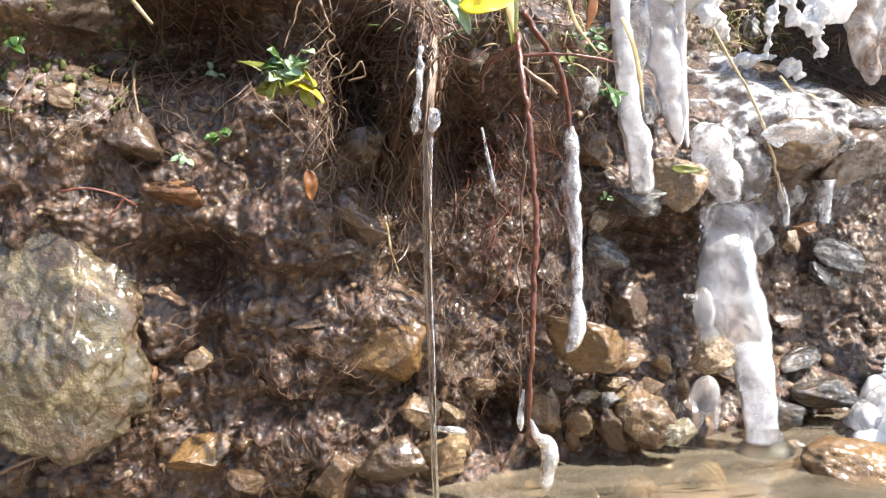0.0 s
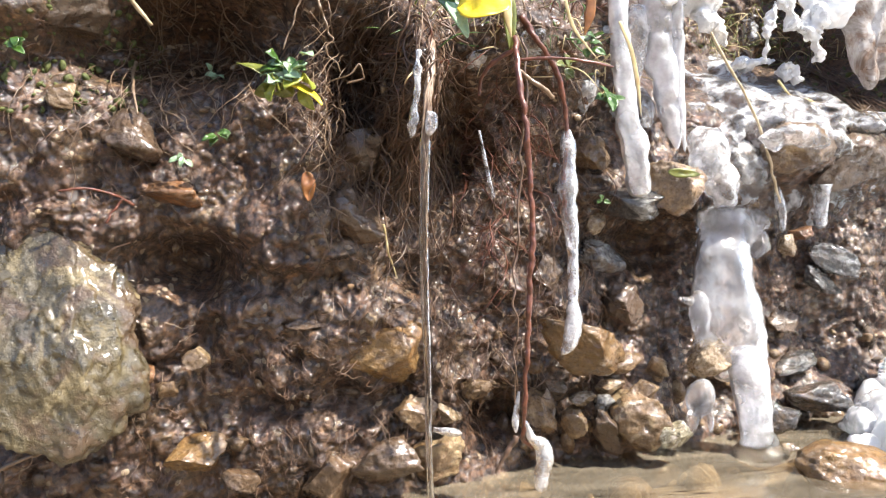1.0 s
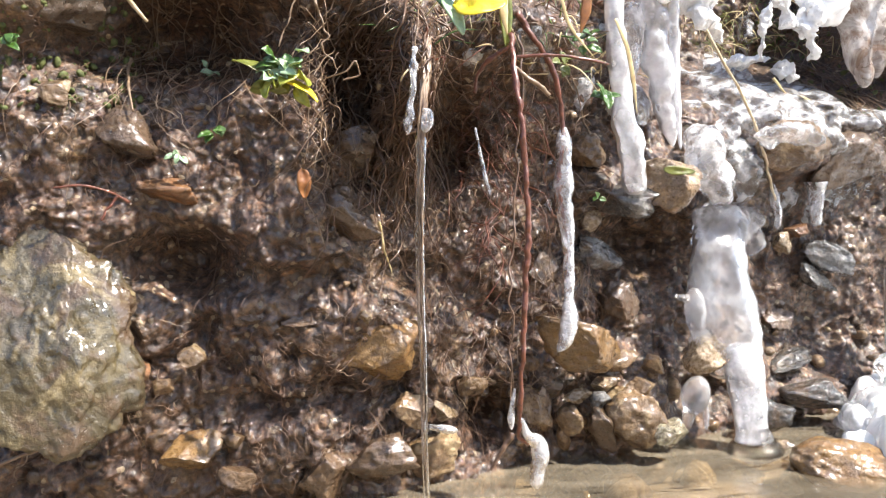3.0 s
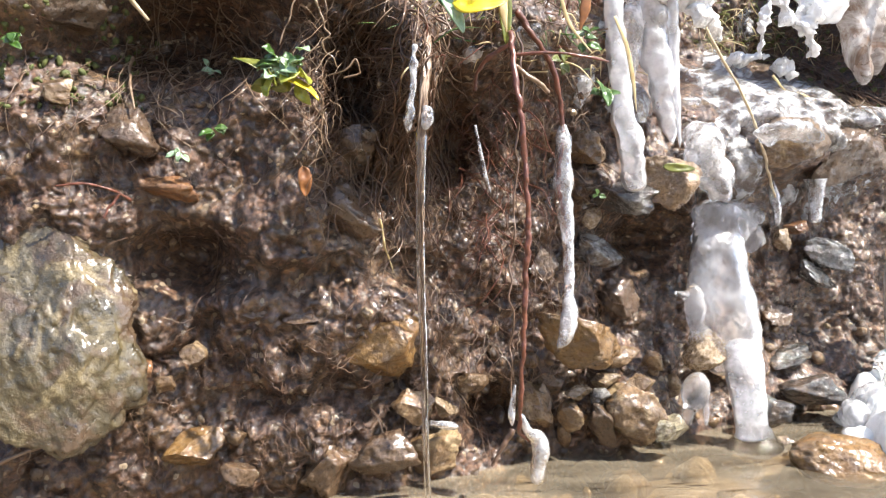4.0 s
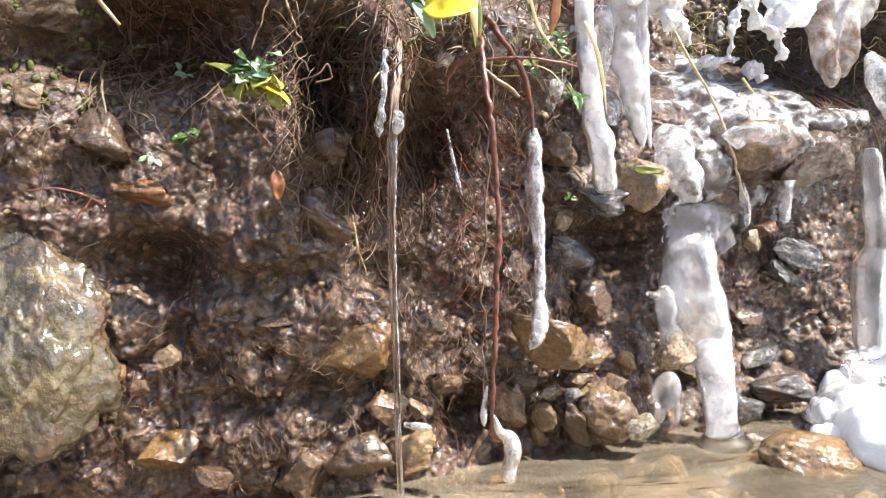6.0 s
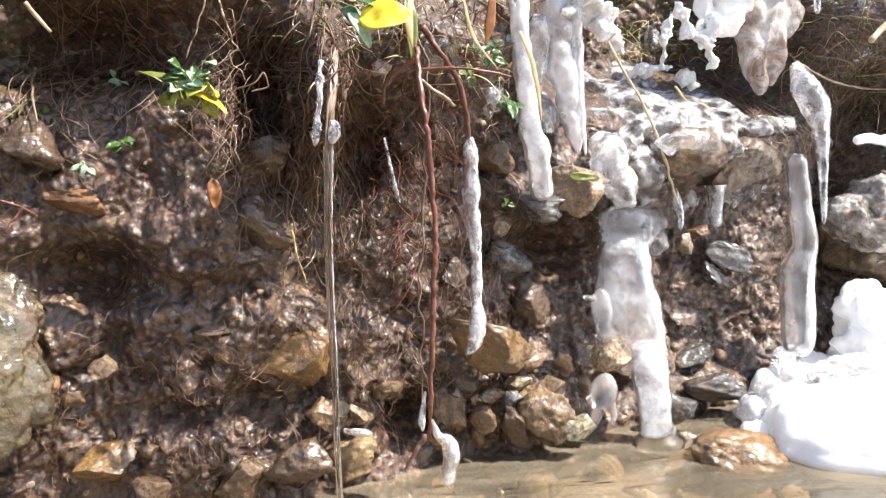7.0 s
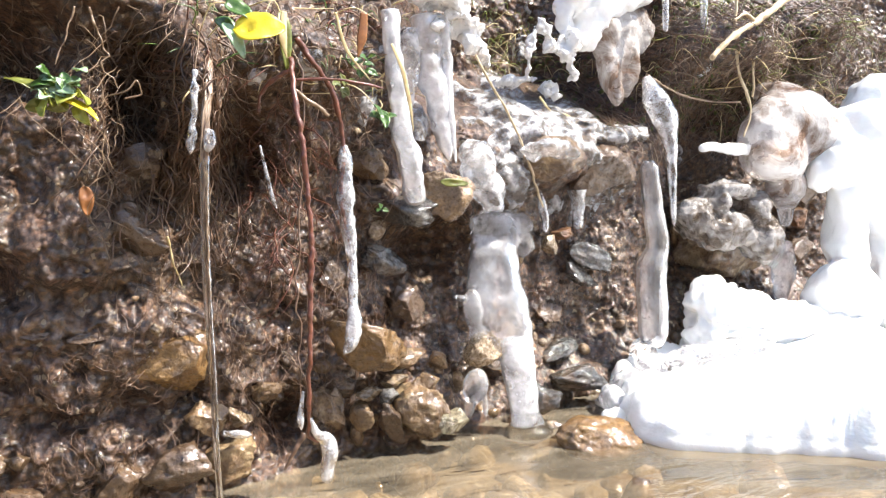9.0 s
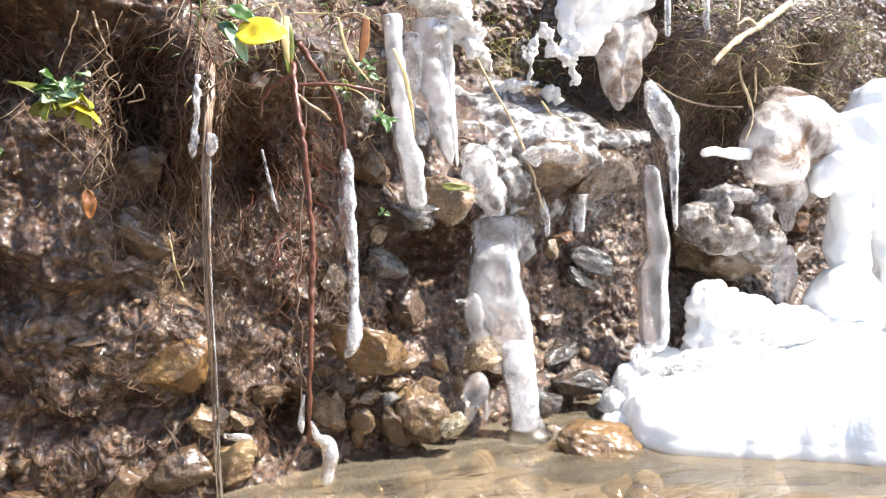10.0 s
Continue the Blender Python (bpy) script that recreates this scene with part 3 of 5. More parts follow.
# ---- gravel, in the lower bank and on the bed ----
def ball_template():
    bm = bmesh.new()
    bmesh.ops.create_icosphere(bm, subdivisions=2, radius=1.0)
    v = np.array([q.co[:] for q in bm.verts])
    f = [[q.index for q in face.verts] for face in bm.faces]
    bm.free()
    return v, np.array(f)


BALL_V, BALL_F = ball_template()


def pebbles(name, places, material, label, seed):
    rng = random.Random(seed)
    verts, faces = [], []
    for k, (at, r) in enumerate(places):
        turn = np.array(Euler([rng.uniform(0, 6.3) for _ in range(3)]).to_matrix())
        half = np.array((r * rng.uniform(0.9, 1.5), r * rng.uniform(0.7, 1.1), r * rng.uniform(0.5, 0.9)))
        q = BALL_V + 3.7 * k
        lump = 1 + 0.28 * vnoise(q[:, 0], q[:, 1], q[:, 2], 0.9, seed)
        verts.append((BALL_V * lump[:, None] * half) @ turn.T + np.array(at))
        faces.append(BALL_F + k * len(BALL_V))
    me = mesh_from(name, np.concatenate(verts), np.concatenate(faces).tolist())
    return put(name, me, material, label, "gravel", kind="stuff")


def bank_places(n, x0, x1, z0, z1, r0, r1, seed, out=0.2):
    rng = np.random.default_rng(seed)
    x, z = rng.uniform(x0, x1, n), rng.uniform(z0, z1, n)
    r = r0 + (r1 - r0) * rng.random(n) ** 2.5
    y = bank_y(x, z) - out * r
    return [((a, b, c), d) for a, b, c, d in zip(x, y, z, r)]


pebbles("bank_gravel", bank_places(60, -0.25, 0.80, 0.03, 0.13, 0.004, 0.011, 5), BROWN, "brown wet gravel in the lower bank", 5)
pebbles("bank_gravel", bank_places(50, 0.15, 0.85, 0.03, 0.12, 0.004, 0.011, 6, 0.3), TAN, "tan wet gravel near the waterline", 6)
pebbles("bank_grit", bank_places(260, -0.42, 1.0, 0.05, 0.45, 0.0014, 0.0045, 7, 0.5), TAN, "tan grit scattered over the earth bank", 7)
pebbles("bank_grit", bank_places(70, -0.42, 0.9, 0.05, 0.40, 0.0012, 0.003, 8, 0.7), PALE, "pale grit scattered over the earth bank", 8)


def bed_places(n, r0, r1, seed):
    rng = np.random.default_rng(seed)
    x, y = rng.uniform(-0.1, 1.2, n), rng.uniform(0.55, 1.1, n)
    r = r0 + (r1 - r0) * rng.random(n) ** 2
    return [((a, b, WATER - 0.030 + 0.2 * d), d) for a, b, d in zip(x, y, r)]


pebbles("stream_gravel", bed_places(320, 0.006, 0.022, 9), TAN, "tan pebbles under the shallow water", 9)
pebbles("stream_gravel", bed_places(200, 0.006, 0.020, 10), BED, "brown pebbles under the shallow water", 10)
pebbles("stream_gravel", bed_places(110, 0.006, 0.018, 11), PALE, "pale pebbles under the shallow water", 11)


# ---- ice ----
def icicle(points, material, label, lump=0.14, lump_size=0.02, sides=18, rings=70, seed=0, name="icicle", flat=1.0):
    """points: place and width of the icicle from its root to its tip."""
    pts, radii = resample([p for p, w in points], [w / 2 for p, w in points], rings)
    tip = np.clip((np.arange(rings)[::-1]) / 4.0, 0, 1)
    radii = radii * np.sqrt(np.maximum(0.02, 1 - (1 - tip) ** 2))
    return put(name, tubes(name, [(pts, radii)], sides, flat, lump, lump_size, seed), material, label, "icicle", "icicles")


def lumps(name, blobs, material, label, category, voxel=0.004, rough=0.15, size=0.03, seed=0, group="ice", soft=6, parent=None):
    """Rounded masses grown together. blobs: place, half sizes, tilt."""
    verts, faces = [], []
    for at, half, tilt in blobs:
        r, c = 12, 18
        a, b = np.meshgrid(np.linspace(0, math.pi, r), np.linspace(0, 2 * math.pi, c, endpoint=False), indexing="ij")
        ball = np.stack([np.sin(a) * np.cos(b) * half[0], np.sin(a) * np.sin(b) * half[1], np.cos(a) * half[2]], -1).reshape(-1, 3)
        turn = np.array(pose(0, 0, 0, 0, tilt, 0).to_3x3())
        base = len(verts)
        verts += list(ball @ turn.T + np.array(at))
        faces += [(base + i * c + j, base + i * c + (j + 1) % c, base + (i + 1) * c + (j + 1) % c, base + (i + 1) * c + j) for i in range(r - 1) for j in range(c)]
    tmp = new("raw_lump", mesh_from(name, verts, faces))
    mod = tmp.modifiers.new("join", "REMESH")
    mod.mode, mod.voxel_size = "VOXEL", voxel
    smo = tmp.modifiers.new("soft", "SMOOTH")
    smo.iterations, smo.factor = soft, 0.5
    out = bpy.data.meshes.new_from_object(tmp.evaluated_get(bpy.context.evaluated_depsgraph_get()))
    bpy.data.objects.remove(tmp)
    co = np.empty(len(out.vertices) * 3)
    out.vertices.foreach_get("co", co)
    nr = np.empty(len(out.vertices) * 3)
    out.vertices.foreach_get("normal", nr)
    co, nr = co.reshape(-1, 3), nr.reshape(-1, 3)
    co = co + nr * (rough * size * fbm(co[:, 0], co[:, 1], co[:, 2], size, 3, 0.5, seed))[:, None]
    out.vertices.foreach_set("co", co.reshape(-1))
    out.polygons.foreach_set("use_smooth", [True] * len(out.polygons))
    out.update()
    if parent:
        return part(name, out, material, parent, label)
    return put(name, out, material, label, category, group)


# the long thin clear icicle, with its muddy root
long_icicle = icicle([((0.093, 0.765, 0.321), 0.0031), ((0.089, 0.737, 0.306), 0.0085), ((0.088, 0.735, 0.288), 0.0068),
        ((0.086, 0.735, 0.251), 0.0062), ((0.085, 0.735, 0.207), 0.0056), ((0.085, 0.735, 0.157), 0.0050), ((0.084, 0.735, 0.108), 0.0046), ((0.084, 0.735, 0.067), 0.0046), ((0.084, 0.735, 0.059), 0.0035)],
       CLEAR, "very long thin clear icicle with muddy water inside", 0.10, 0.03, 14, 130, 3)
icicle([((0.087, 0.735, 0.366), 0.0034), ((0.085, 0.732, 0.353), 0.0053), ((0.084, 0.732, 0.337), 0.0042), ((0.081, 0.734, 0.319), 0.0061), ((0.080, 0.735, 0.310), 0.0030)], ICE, "streak of ice on a muddy root mat", 0.5, 0.006, 12, 50, 32)
knob = icicle([((0.094, 0.735, 0.325), 0.0076), ((0.093, 0.732, 0.319), 0.0091), ((0.091, 0.734, 0.311), 0.0038)], ICE, "small white ice knob", 0.3, 0.008, 12, 20, 33, "knob")
hanging_core = [(0.098, 0.765, 0.380), (0.096, 0.750, 0.358), (0.091, 0.737, 0.330), (0.088, 0.735, 0.292), (0.087, 0.734, 0.256), (0.086, 0.734, 0.226), (0.085, 0.735, 0.185)]
# icicle over a dead root
icicle([((0.201, 0.790, 0.316), 0.0042), ((0.201, 0.790, 0.307), 0.0110), ((0.199, 0.787, 0.285), 0.0144), ((0.199, 0.783, 0.252), 0.0116), ((0.200, 0.779, 0.219), 0.0083),
        ((0.198, 0.775, 0.190), 0.0083), ((0.198, 0.772, 0.178), 0.0141), ((0.194, 0.771, 0.162), 0.0125), ((0.187, 0.770, 0.153), 0.0058)],
       ICE, "knobbly white icicle grown along a thin root", 0.22, 0.012, 18, 90, 5)
# icicle at the tip of the red root
icicle([((0.149, 0.745, 0.135), 0.0019), ((0.146, 0.745, 0.115), 0.0054), ((0.146, 0.745, 0.106), 0.0031)], ICE, "small white icicle beside the red root", 0.15, 0.01, 10, 20, 6)
icicle([((0.153, 0.745, 0.113), 0.0035), ((0.159, 0.750, 0.099), 0.0071), ((0.167, 0.755, 0.092), 0.0118), ((0.169, 0.755, 0.082), 0.0126), ((0.166, 0.755, 0.070), 0.0118), ((0.166, 0.755, 0.058), 0.0079)],
       ICE, "stubby clear ice drop at the tip of a red root", 0.12, 0.012, 18, 50, 7)
icicle([((0.095, 0.800, 0.096), 0.0034), ((0.106, 0.800, 0.093), 0.0069), ((0.117, 0.800, 0.091), 0.0043)], ICE, "small white ice crust on a pebble", 0.3, 0.008, 10, 20, 8)
icicle([((0.137, 0.800, 0.318), 0.0020), ((0.140, 0.800, 0.300), 0.0028), ((0.144, 0.800, 0.279), 0.0032), ((0.147, 0.800, 0.268), 0.0021)], ICE, "small clear icicle on a rootlet", 0.15, 0.01, 10, 30, 9)
# icicles in front of the ledge
icicle([((0.270, 0.870, 0.438), 0.0143), ((0.271, 0.868, 0.405), 0.0162), ((0.273, 0.866, 0.373), 0.0201), ((0.274, 0.864, 0.340), 0.0153), ((0.277, 0.862, 0.312), 0.0220), ((0.282, 0.862, 0.288), 0.0229), ((0.286, 0.864, 0.262), 0.0162)],
       FROSTY, "bright white icicle hanging down to the ledge", 0.30, 0.018, 22, 110, 11)
icicle([((0.299, 0.900, 0.428), 0.0199), ((0.296, 0.900, 0.406), 0.0259), ((0.294, 0.900, 0.377), 0.0199), ((0.295, 0.900, 0.350), 0.0070)], SHEET, "short glassy icicle behind a white one", 0.2, 0.02, 16, 40, 12)
icicle([((0.315, 0.900, 0.440), 0.0279), ((0.317, 0.898, 0.410), 0.0289), ((0.319, 0.896, 0.381), 0.0249), ((0.323, 0.894, 0.351), 0.0229), ((0.328, 0.893, 0.324), 0.0170), ((0.331, 0.892, 0.303), 0.0060)],
       FROSTY, "tapering milky icicle over the ledge", 0.28, 0.018, 22, 90, 13)
icicle([((0.329, 0.885, 0.436), 0.0126), ((0.330, 0.885, 0.398), 0.0107), ((0.330, 0.885, 0.365), 0.0097), ((0.333, 0.885, 0.331), 0.0058), ((0.335, 0.885, 0.300), 0.0024)],
       FROSTY, "slim white icicle beside a milky one", 0.2, 0.012, 14, 70, 14)
# small icicles under the ledge
icicle([((0.464, 0.960, 0.265), 0.0054), ((0.467, 0.960, 0.250), 0.0097), ((0.470, 0.960, 0.231), 0.0086), ((0.470, 0.960, 0.220), 0.0054)], ICE, "small milky icicle at the end of a straw", 0.12, 0.01, 14, 30, 15)
icicle([((0.518, 0.970, 0.266), 0.0230), ((0.518, 0.970, 0.257), 0.0164), ((0.518, 0.970, 0.240), 0.0131), ((0.517, 0.970, 0.221), 0.0142)], ICE, "short stubby icicle under the ledge", 0.1, 0.02, 14, 30, 16)
icicle([((0.604, 0.955, 0.296), 0.0120), ((0.605, 0.955, 0.288), 0.0220), ((0.609, 0.955, 0.238), 0.0240), ((0.614, 0.955, 0.192), 0.0265), ((0.607, 0.955, 0.173), 0.0370), ((0.606, 0.955, 0.132), 0.0380), ((0.606, 0.955, 0.091), 0.0330), ((0.604, 0.955, 0.075), 0.0260)],
       MILKY, "stout milky ice column with a stepped side", 0.07, 0.02, 20, 90, 17)
icicle([((0.616, 0.970, 0.390), 0.0140), ((0.611, 0.950, 0.365), 0.0280), ((0.621, 0.945, 0.345), 0.0300), ((0.627, 0.945, 0.319), 0.0180), ((0.629, 0.945, 0.290), 0.0115), ((0.630, 0.945, 0.257), 0.0085), ((0.631, 0.945, 0.219), 0.0050)], ICE, "long clear icicle tapering to a fine tip", 0.12, 0.02, 16, 80, 18)
icicle([((0.650, 0.980, 0.510), 0.0078), ((0.650, 0.980, 0.477), 0.0078), ((0.650, 0.980, 0.447), 0.0066)], ICE, "small rounded icicle under the turf", 0.1, 0.02, 12, 40, 19)
icicle([((0.714, 0.990, 0.509), 0.0100), ((0.714, 0.990, 0.482), 0.0100), ((0.716, 0.990, 0.445), 0.0078)], ICE, "small rounded icicle under the turf", 0.1, 0.02, 12, 40, 20)
icicle([((0.688, 1.060, 0.361), 0.0134), ((0.689, 1.060, 0.346), 0.0122), ((0.687, 1.060, 0.331), 0.0073)], WHITE, "small white ice knob on the ledge", 0.2, 0.01, 12, 20, 21)

# the pillar
pillar = tagged(new("ice_pillar"), "thick milky ice pillar with a lumpy head and a hanging bulb", "ice pillar", "ice")
lumps("head", [
    ((0.398, 0.930, 0.229), (0.0300, 0.026, 0.0200), 0), ((0.381, 0.922, 0.236), (0.0170, 0.016, 0.0140), 0), ((0.420, 0.930, 0.234), (0.0150, 0.016, 0.0120), 0),
    ((0.372, 0.920, 0.219), (0.0110, 0.014, 0.0100), 0), ((0.426, 0.935, 0.214), (0.0110, 0.014, 0.0130), 0), ((0.404, 0.915, 0.219), (0.0120, 0.010, 0.0110), 20),
], MILKY, "lumpy glassy head of the ice pillar", "", 0.002, 0.35, 0.011, 2, soft=4, parent=pillar)
def shaft(rows, rings, sides, flat, lump, size, seed):
    pts, radii = resample([p for p, w in rows], [w / 2 for p, w in rows], rings)
    ends = np.minimum(np.arange(rings), np.arange(rings)[::-1]) / 5.0
    return tubes("shaft", [(pts, radii * np.sqrt(1 - 0.9 * (1 - np.clip(ends, 0, 1)) ** 2))], sides, flat, lump, size, seed)


part("column", shaft([((0.394, 0.932, 0.246), 0.044), ((0.389, 0.920, 0.218), 0.050), ((0.382, 0.908, 0.188), 0.056), ((0.379, 0.902, 0.168), 0.064), ((0.380, 0.896, 0.148), 0.066), ((0.381, 0.891, 0.126), 0.066), ((0.388, 0.888, 0.106), 0.052), ((0.392, 0.886, 0.096), 0.040)], 90, 48, 0.62, 0.05, 0.016, 3), MILKY, pillar, "thick glassy grey ice column")
part("leg", shaft([((0.387, 0.879, 0.126), 0.030), ((0.388, 0.876, 0.105), 0.036), ((0.390, 0.872, 0.080), 0.033), ((0.391, 0.868, 0.056), 0.030), ((0.391, 0.865, 0.034), 0.029)], 70, 40, 0.75, 0.04, 0.014, 13), FROSTY, pillar, "bright white lower leg of the ice pillar")
lumps("nub", [
    ((0.347, 0.885, 0.155), (0.0095, 0.010, 0.0220), -3), ((0.335, 0.885, 0.169), (0.0082, 0.006, 0.0036), 20), ((0.352, 0.884, 0.123), (0.0120, 0.010, 0.0200), 8),
], MILKY, "side nub of the ice pillar", "", 0.002, 0.10, 0.012, 12, soft=5, parent=pillar)
lumps("bulb", [
    ((0.341, 0.872, 0.084), (0.0130, 0.012, 0.0180), 10),
    ((0.334, 0.870, 0.067), (0.0065, 0.006, 0.0150), 12),
    ((0.352, 0.875, 0.062), (0.0035, 0.004, 0.0130), 0),
], MILKY, "hanging ice bulb with two drip tips", "", 0.002, 0.05, 0.02, 4, parent=pillar)
lumps("disc", [
    ((0.392, 0.862, 0.034), (0.0250, 0.024, 0.011), 0),
    ((0.392, 0.864, 0.044), (0.0170, 0.017, 0.012), 0),
], CLEAR, "clear ice disc in the water", "", 0.0025, 0.05, 0.02, 5, parent=pillar)


def ice_sheet(x0, x1, z0, z1, cover, material, label, seed, step=0.004, rag=0.020, lift=0.0):
    """Ice glaze on the face of the bank; it sinks into the earth where cover() falls under nought."""
    X, Z = np.meshgrid(np.arange(x0, x1, step), np.arange(z0, z1, step))
    thick = cover(X, Z) * 0.028 + rag * fbm(X, 0.5, Z, 0.05, 4, 0.55, seed) - 0.004
    Y = bank_smooth(X, Z) + 0.008 - lift - np.maximum(-0.03, thick)
    Z2 = Z - 0.006 * fbm(X, 1.5, Z, 0.03, 2, 0.5, seed + 3)
    return put("ice_glaze", grid_mesh("ice_glaze", np.stack([X, Y, Z2], -1)), material, label, "ice", "ice")


def spot(X, Z, c, rx, rz):
    return np.exp(-((X - c[0]) / rx) ** 4 - ((Z - c[2]) / rz) ** 4)


ice_sheet(0.20, 0.95, 0.22, 0.52, lambda X, Z: 2.2 * np.maximum.reduce([
    spot(X, Z, (0.484, 1.050, 0.332), 0.0783, 0.0374), spot(X, Z, (0.415, 0.980, 0.281), 0.0277, 0.0366),
    spot(X, Z, (0.590, 1.050, 0.330), 0.0663, 0.0150), spot(X, Z, (0.455, 1.100, 0.375), 0.0650, 0.0450), spot(X, Z, (0.400, 1.000, 0.320), 0.0300, 0.0500), spot(X, Z, (0.540, 1.000, 0.350), 0.0600, 0.0300)]) - 0.6,
    SHEET, "glassy ice glaze flowing over the ledge", 50, 0.0025, 0.026)

lumps("snow", [
    ((0.351, 0.890, 0.432), (0.0240, 0.02, 0.0070), 20), ((0.322, 0.885, 0.455), (0.0340, 0.02, 0.0080), 12), ((0.368, 0.890, 0.408), (0.0065, 0.010, 0.0229), -22),
    ((0.331, 0.885, 0.432), (0.0120, 0.014, 0.0110), -20), ((0.358, 0.885, 0.418), (0.0080, 0.010, 0.0130), 25),
], SNOW, "ragged white snow over the icicles", "snow", 0.002, 0.75, 0.011, 6, "snow", 3)
lumps("snow", [
    ((0.526, 1.000, 0.432), (0.0130, 0.012, 0.0190), 10), ((0.531, 1.000, 0.403), (0.0060, 0.008, 0.0140), -8), ((0.500, 1.000, 0.445), (0.0050, 0.008, 0.0220), -24),
], SNOW, "crumbly white snow on the turf", "snow", 0.002, 0.85, 0.010, 7, "snow", 3)
lumps("snow", [
    ((0.516, 1.030, 0.387), (0.0125, 0.010, 0.0052), 8), ((0.525, 1.030, 0.378), (0.0080, 0.008, 0.0040), 20), ((0.484, 1.030, 0.396), (0.0200, 0.010, 0.0034), -4), ((0.455, 1.030, 0.393), (0.0120, 0.010, 0.0034), 6),
], SNOW, "small crumbs of snow above the ledge", "snow", 0.002, 0.8, 0.009, 8, "snow", 2)
lumps("snow", [((0.476, 0.990, 0.432), (0.0051, 0.008, 0.0227), 12), ((0.471, 0.990, 0.407), (0.0040, 0.006, 0.0136), 8)], SNOW, "snow caught on a hanging stalk", "snow", 0.002, 0.6, 0.010, 9, "snow", 3)
ice_sheet(0.06, 0.34, 0.33, 0.46, lambda X, Z: 1.9 * np.maximum.reduce([
    spot(X, Z, (0.146, 0.775, 0.377), 0.0150, 0.0080), spot(X, Z, (0.186, 0.780, 0.385), 0.0120, 0.0120), spot(X, Z, (0.307, 0.900, 0.333), 0.0249, 0.0299)]) - 1.0,
    SHEET, "broken glaze of ice among roots at the turf edge", 77, 0.0025, 0.022, 0.010)
lumps("ice_crust", [
    ((0.431, 0.885, 0.312), (0.0293, 0.016, 0.0084), -4), ((0.456, 0.890, 0.307), (0.0182, 0.014, 0.0070), 10), ((0.421, 0.890, 0.309), (0.0112, 0.012, 0.0098), 0),
], SHEET, "thin wet ice crust on a yellowish rock", "ice", 0.002, 0.22, 0.012, 61, soft=8)
lumps("ice_crust", [
    ((0.365, 0.900, 0.293), (0.0184, 0.018, 0.0284), 8), ((0.377, 0.900, 0.270), (0.0156, 0.016, 0.0199), 0), ((0.361, 0.910, 0.309), (0.0129, 0.016, 0.0143), 0),
], SHEET, "bright wet ice crust running down a rock", "ice", 0.002, 0.22, 0.014, 62, soft=8)
overhang = tagged(new("ice_overhang"), "white ice overhang with an earth-stained drape below", "ice", "ice")
lumps("crown", [
    ((0.581, 1.020, 0.490), (0.0402, 0.030, 0.0362), 0), ((0.621, 1.020, 0.505), (0.0402, 0.030, 0.0321), 0), ((0.550, 1.020, 0.498), (0.0281, 0.030, 0.0281), 0),
    ((0.562, 1.010, 0.457), (0.0175, 0.020, 0.0318), 8), ((0.532, 1.010, 0.460), (0.0080, 0.012, 0.0223), -8), ((0.661, 1.030, 0.529), (0.0487, 0.030, 0.0243), 0),
], WHITE, "bright white crown of ice", "", 0.003, 0.35, 0.02, 58, soft=6, parent=overhang)
lumps("drape", [
    ((0.615, 1.025, 0.451), (0.0307, 0.020, 0.0404), 0), ((0.639, 1.030, 0.459), (0.0276, 0.020, 0.0325), 0), ((0.597, 1.020, 0.416), (0.0161, 0.018, 0.0362), 0),
    ((0.604, 1.020, 0.382), (0.0088, 0.012, 0.0193), 0), ((0.627, 1.030, 0.411), (0.0162, 0.015, 0.0365), 0), ((0.588, 1.020, 0.456), (0.0241, 0.020, 0.0321), 0),
], STAINED, "translucent ice drape clouded with earth", "", 0.0025, 0.14, 0.02, 59, soft=24, parent=overhang)

# right: ice curtain, block and shelf
bulge = tagged(new("ice_bulge"), "glassy bulge of ice clouded with brown earth", "ice", "ice")
lumps("dome", [
    ((0.857, 1.000, 0.339), (0.0646, 0.045, 0.0457), 0), ((0.819, 0.985, 0.299), (0.0450, 0.040, 0.0388), 0), ((0.801, 0.990, 0.314), (0.0250, 0.035, 0.0484), 6),
    ((0.881, 0.985, 0.323), (0.0481, 0.040, 0.0427), 0), ((0.847, 0.995, 0.258), (0.0282, 0.028, 0.0282), 0), ((0.857, 1.020, 0.380), (0.0386, 0.030, 0.0161), 0),
], STAINED, "", "", 0.003, 0.10, 0.03, 14, soft=30, parent=bulge)
lumps("neck", [
    ((0.841, 0.990, 0.247), (0.0187, 0.018, 0.0265), 0), ((0.841, 0.990, 0.222), (0.0094, 0.010, 0.0203), 0),
], MILKY, "grey glassy drip neck", "", 0.002, 0.08, 0.015, 17, soft=6, parent=bulge)
lumps("spur", [
    ((0.847, 1.000, 0.142), (0.0173, 0.012, 0.0433), 8), ((0.833, 1.000, 0.173), (0.0110, 0.010, 0.0236), 14),
], MILKY, "glassy blade of ice", "", 0.002, 0.15, 0.015, 18, soft=4, parent=bulge)
lumps("ice_curtain", [
    ((0.904, 0.970, 0.289), (0.0382, 0.050, 0.0382), 0), ((0.953, 0.970, 0.303), (0.0459, 0.060, 0.0611), 0), ((0.918, 0.965, 0.207), (0.0228, 0.035, 0.0912), 0),
    ((0.903, 0.955, 0.104), (0.0451, 0.050, 0.0527), 0), ((1.019, 0.965, 0.278), (0.0684, 0.060, 0.1216), 0), ((1.010, 0.965, 0.148), (0.0342, 0.050, 0.1140), 0),
    ((0.875, 0.965, 0.268), (0.0167, 0.025, 0.0228), 0), ((0.990, 0.985, 0.356), (0.0388, 0.040, 0.0466), 0),
], WHITE, "frozen white ice curtain over rocks", "ice curtain", 0.0035, 0.18, 0.035, 10, soft=12)
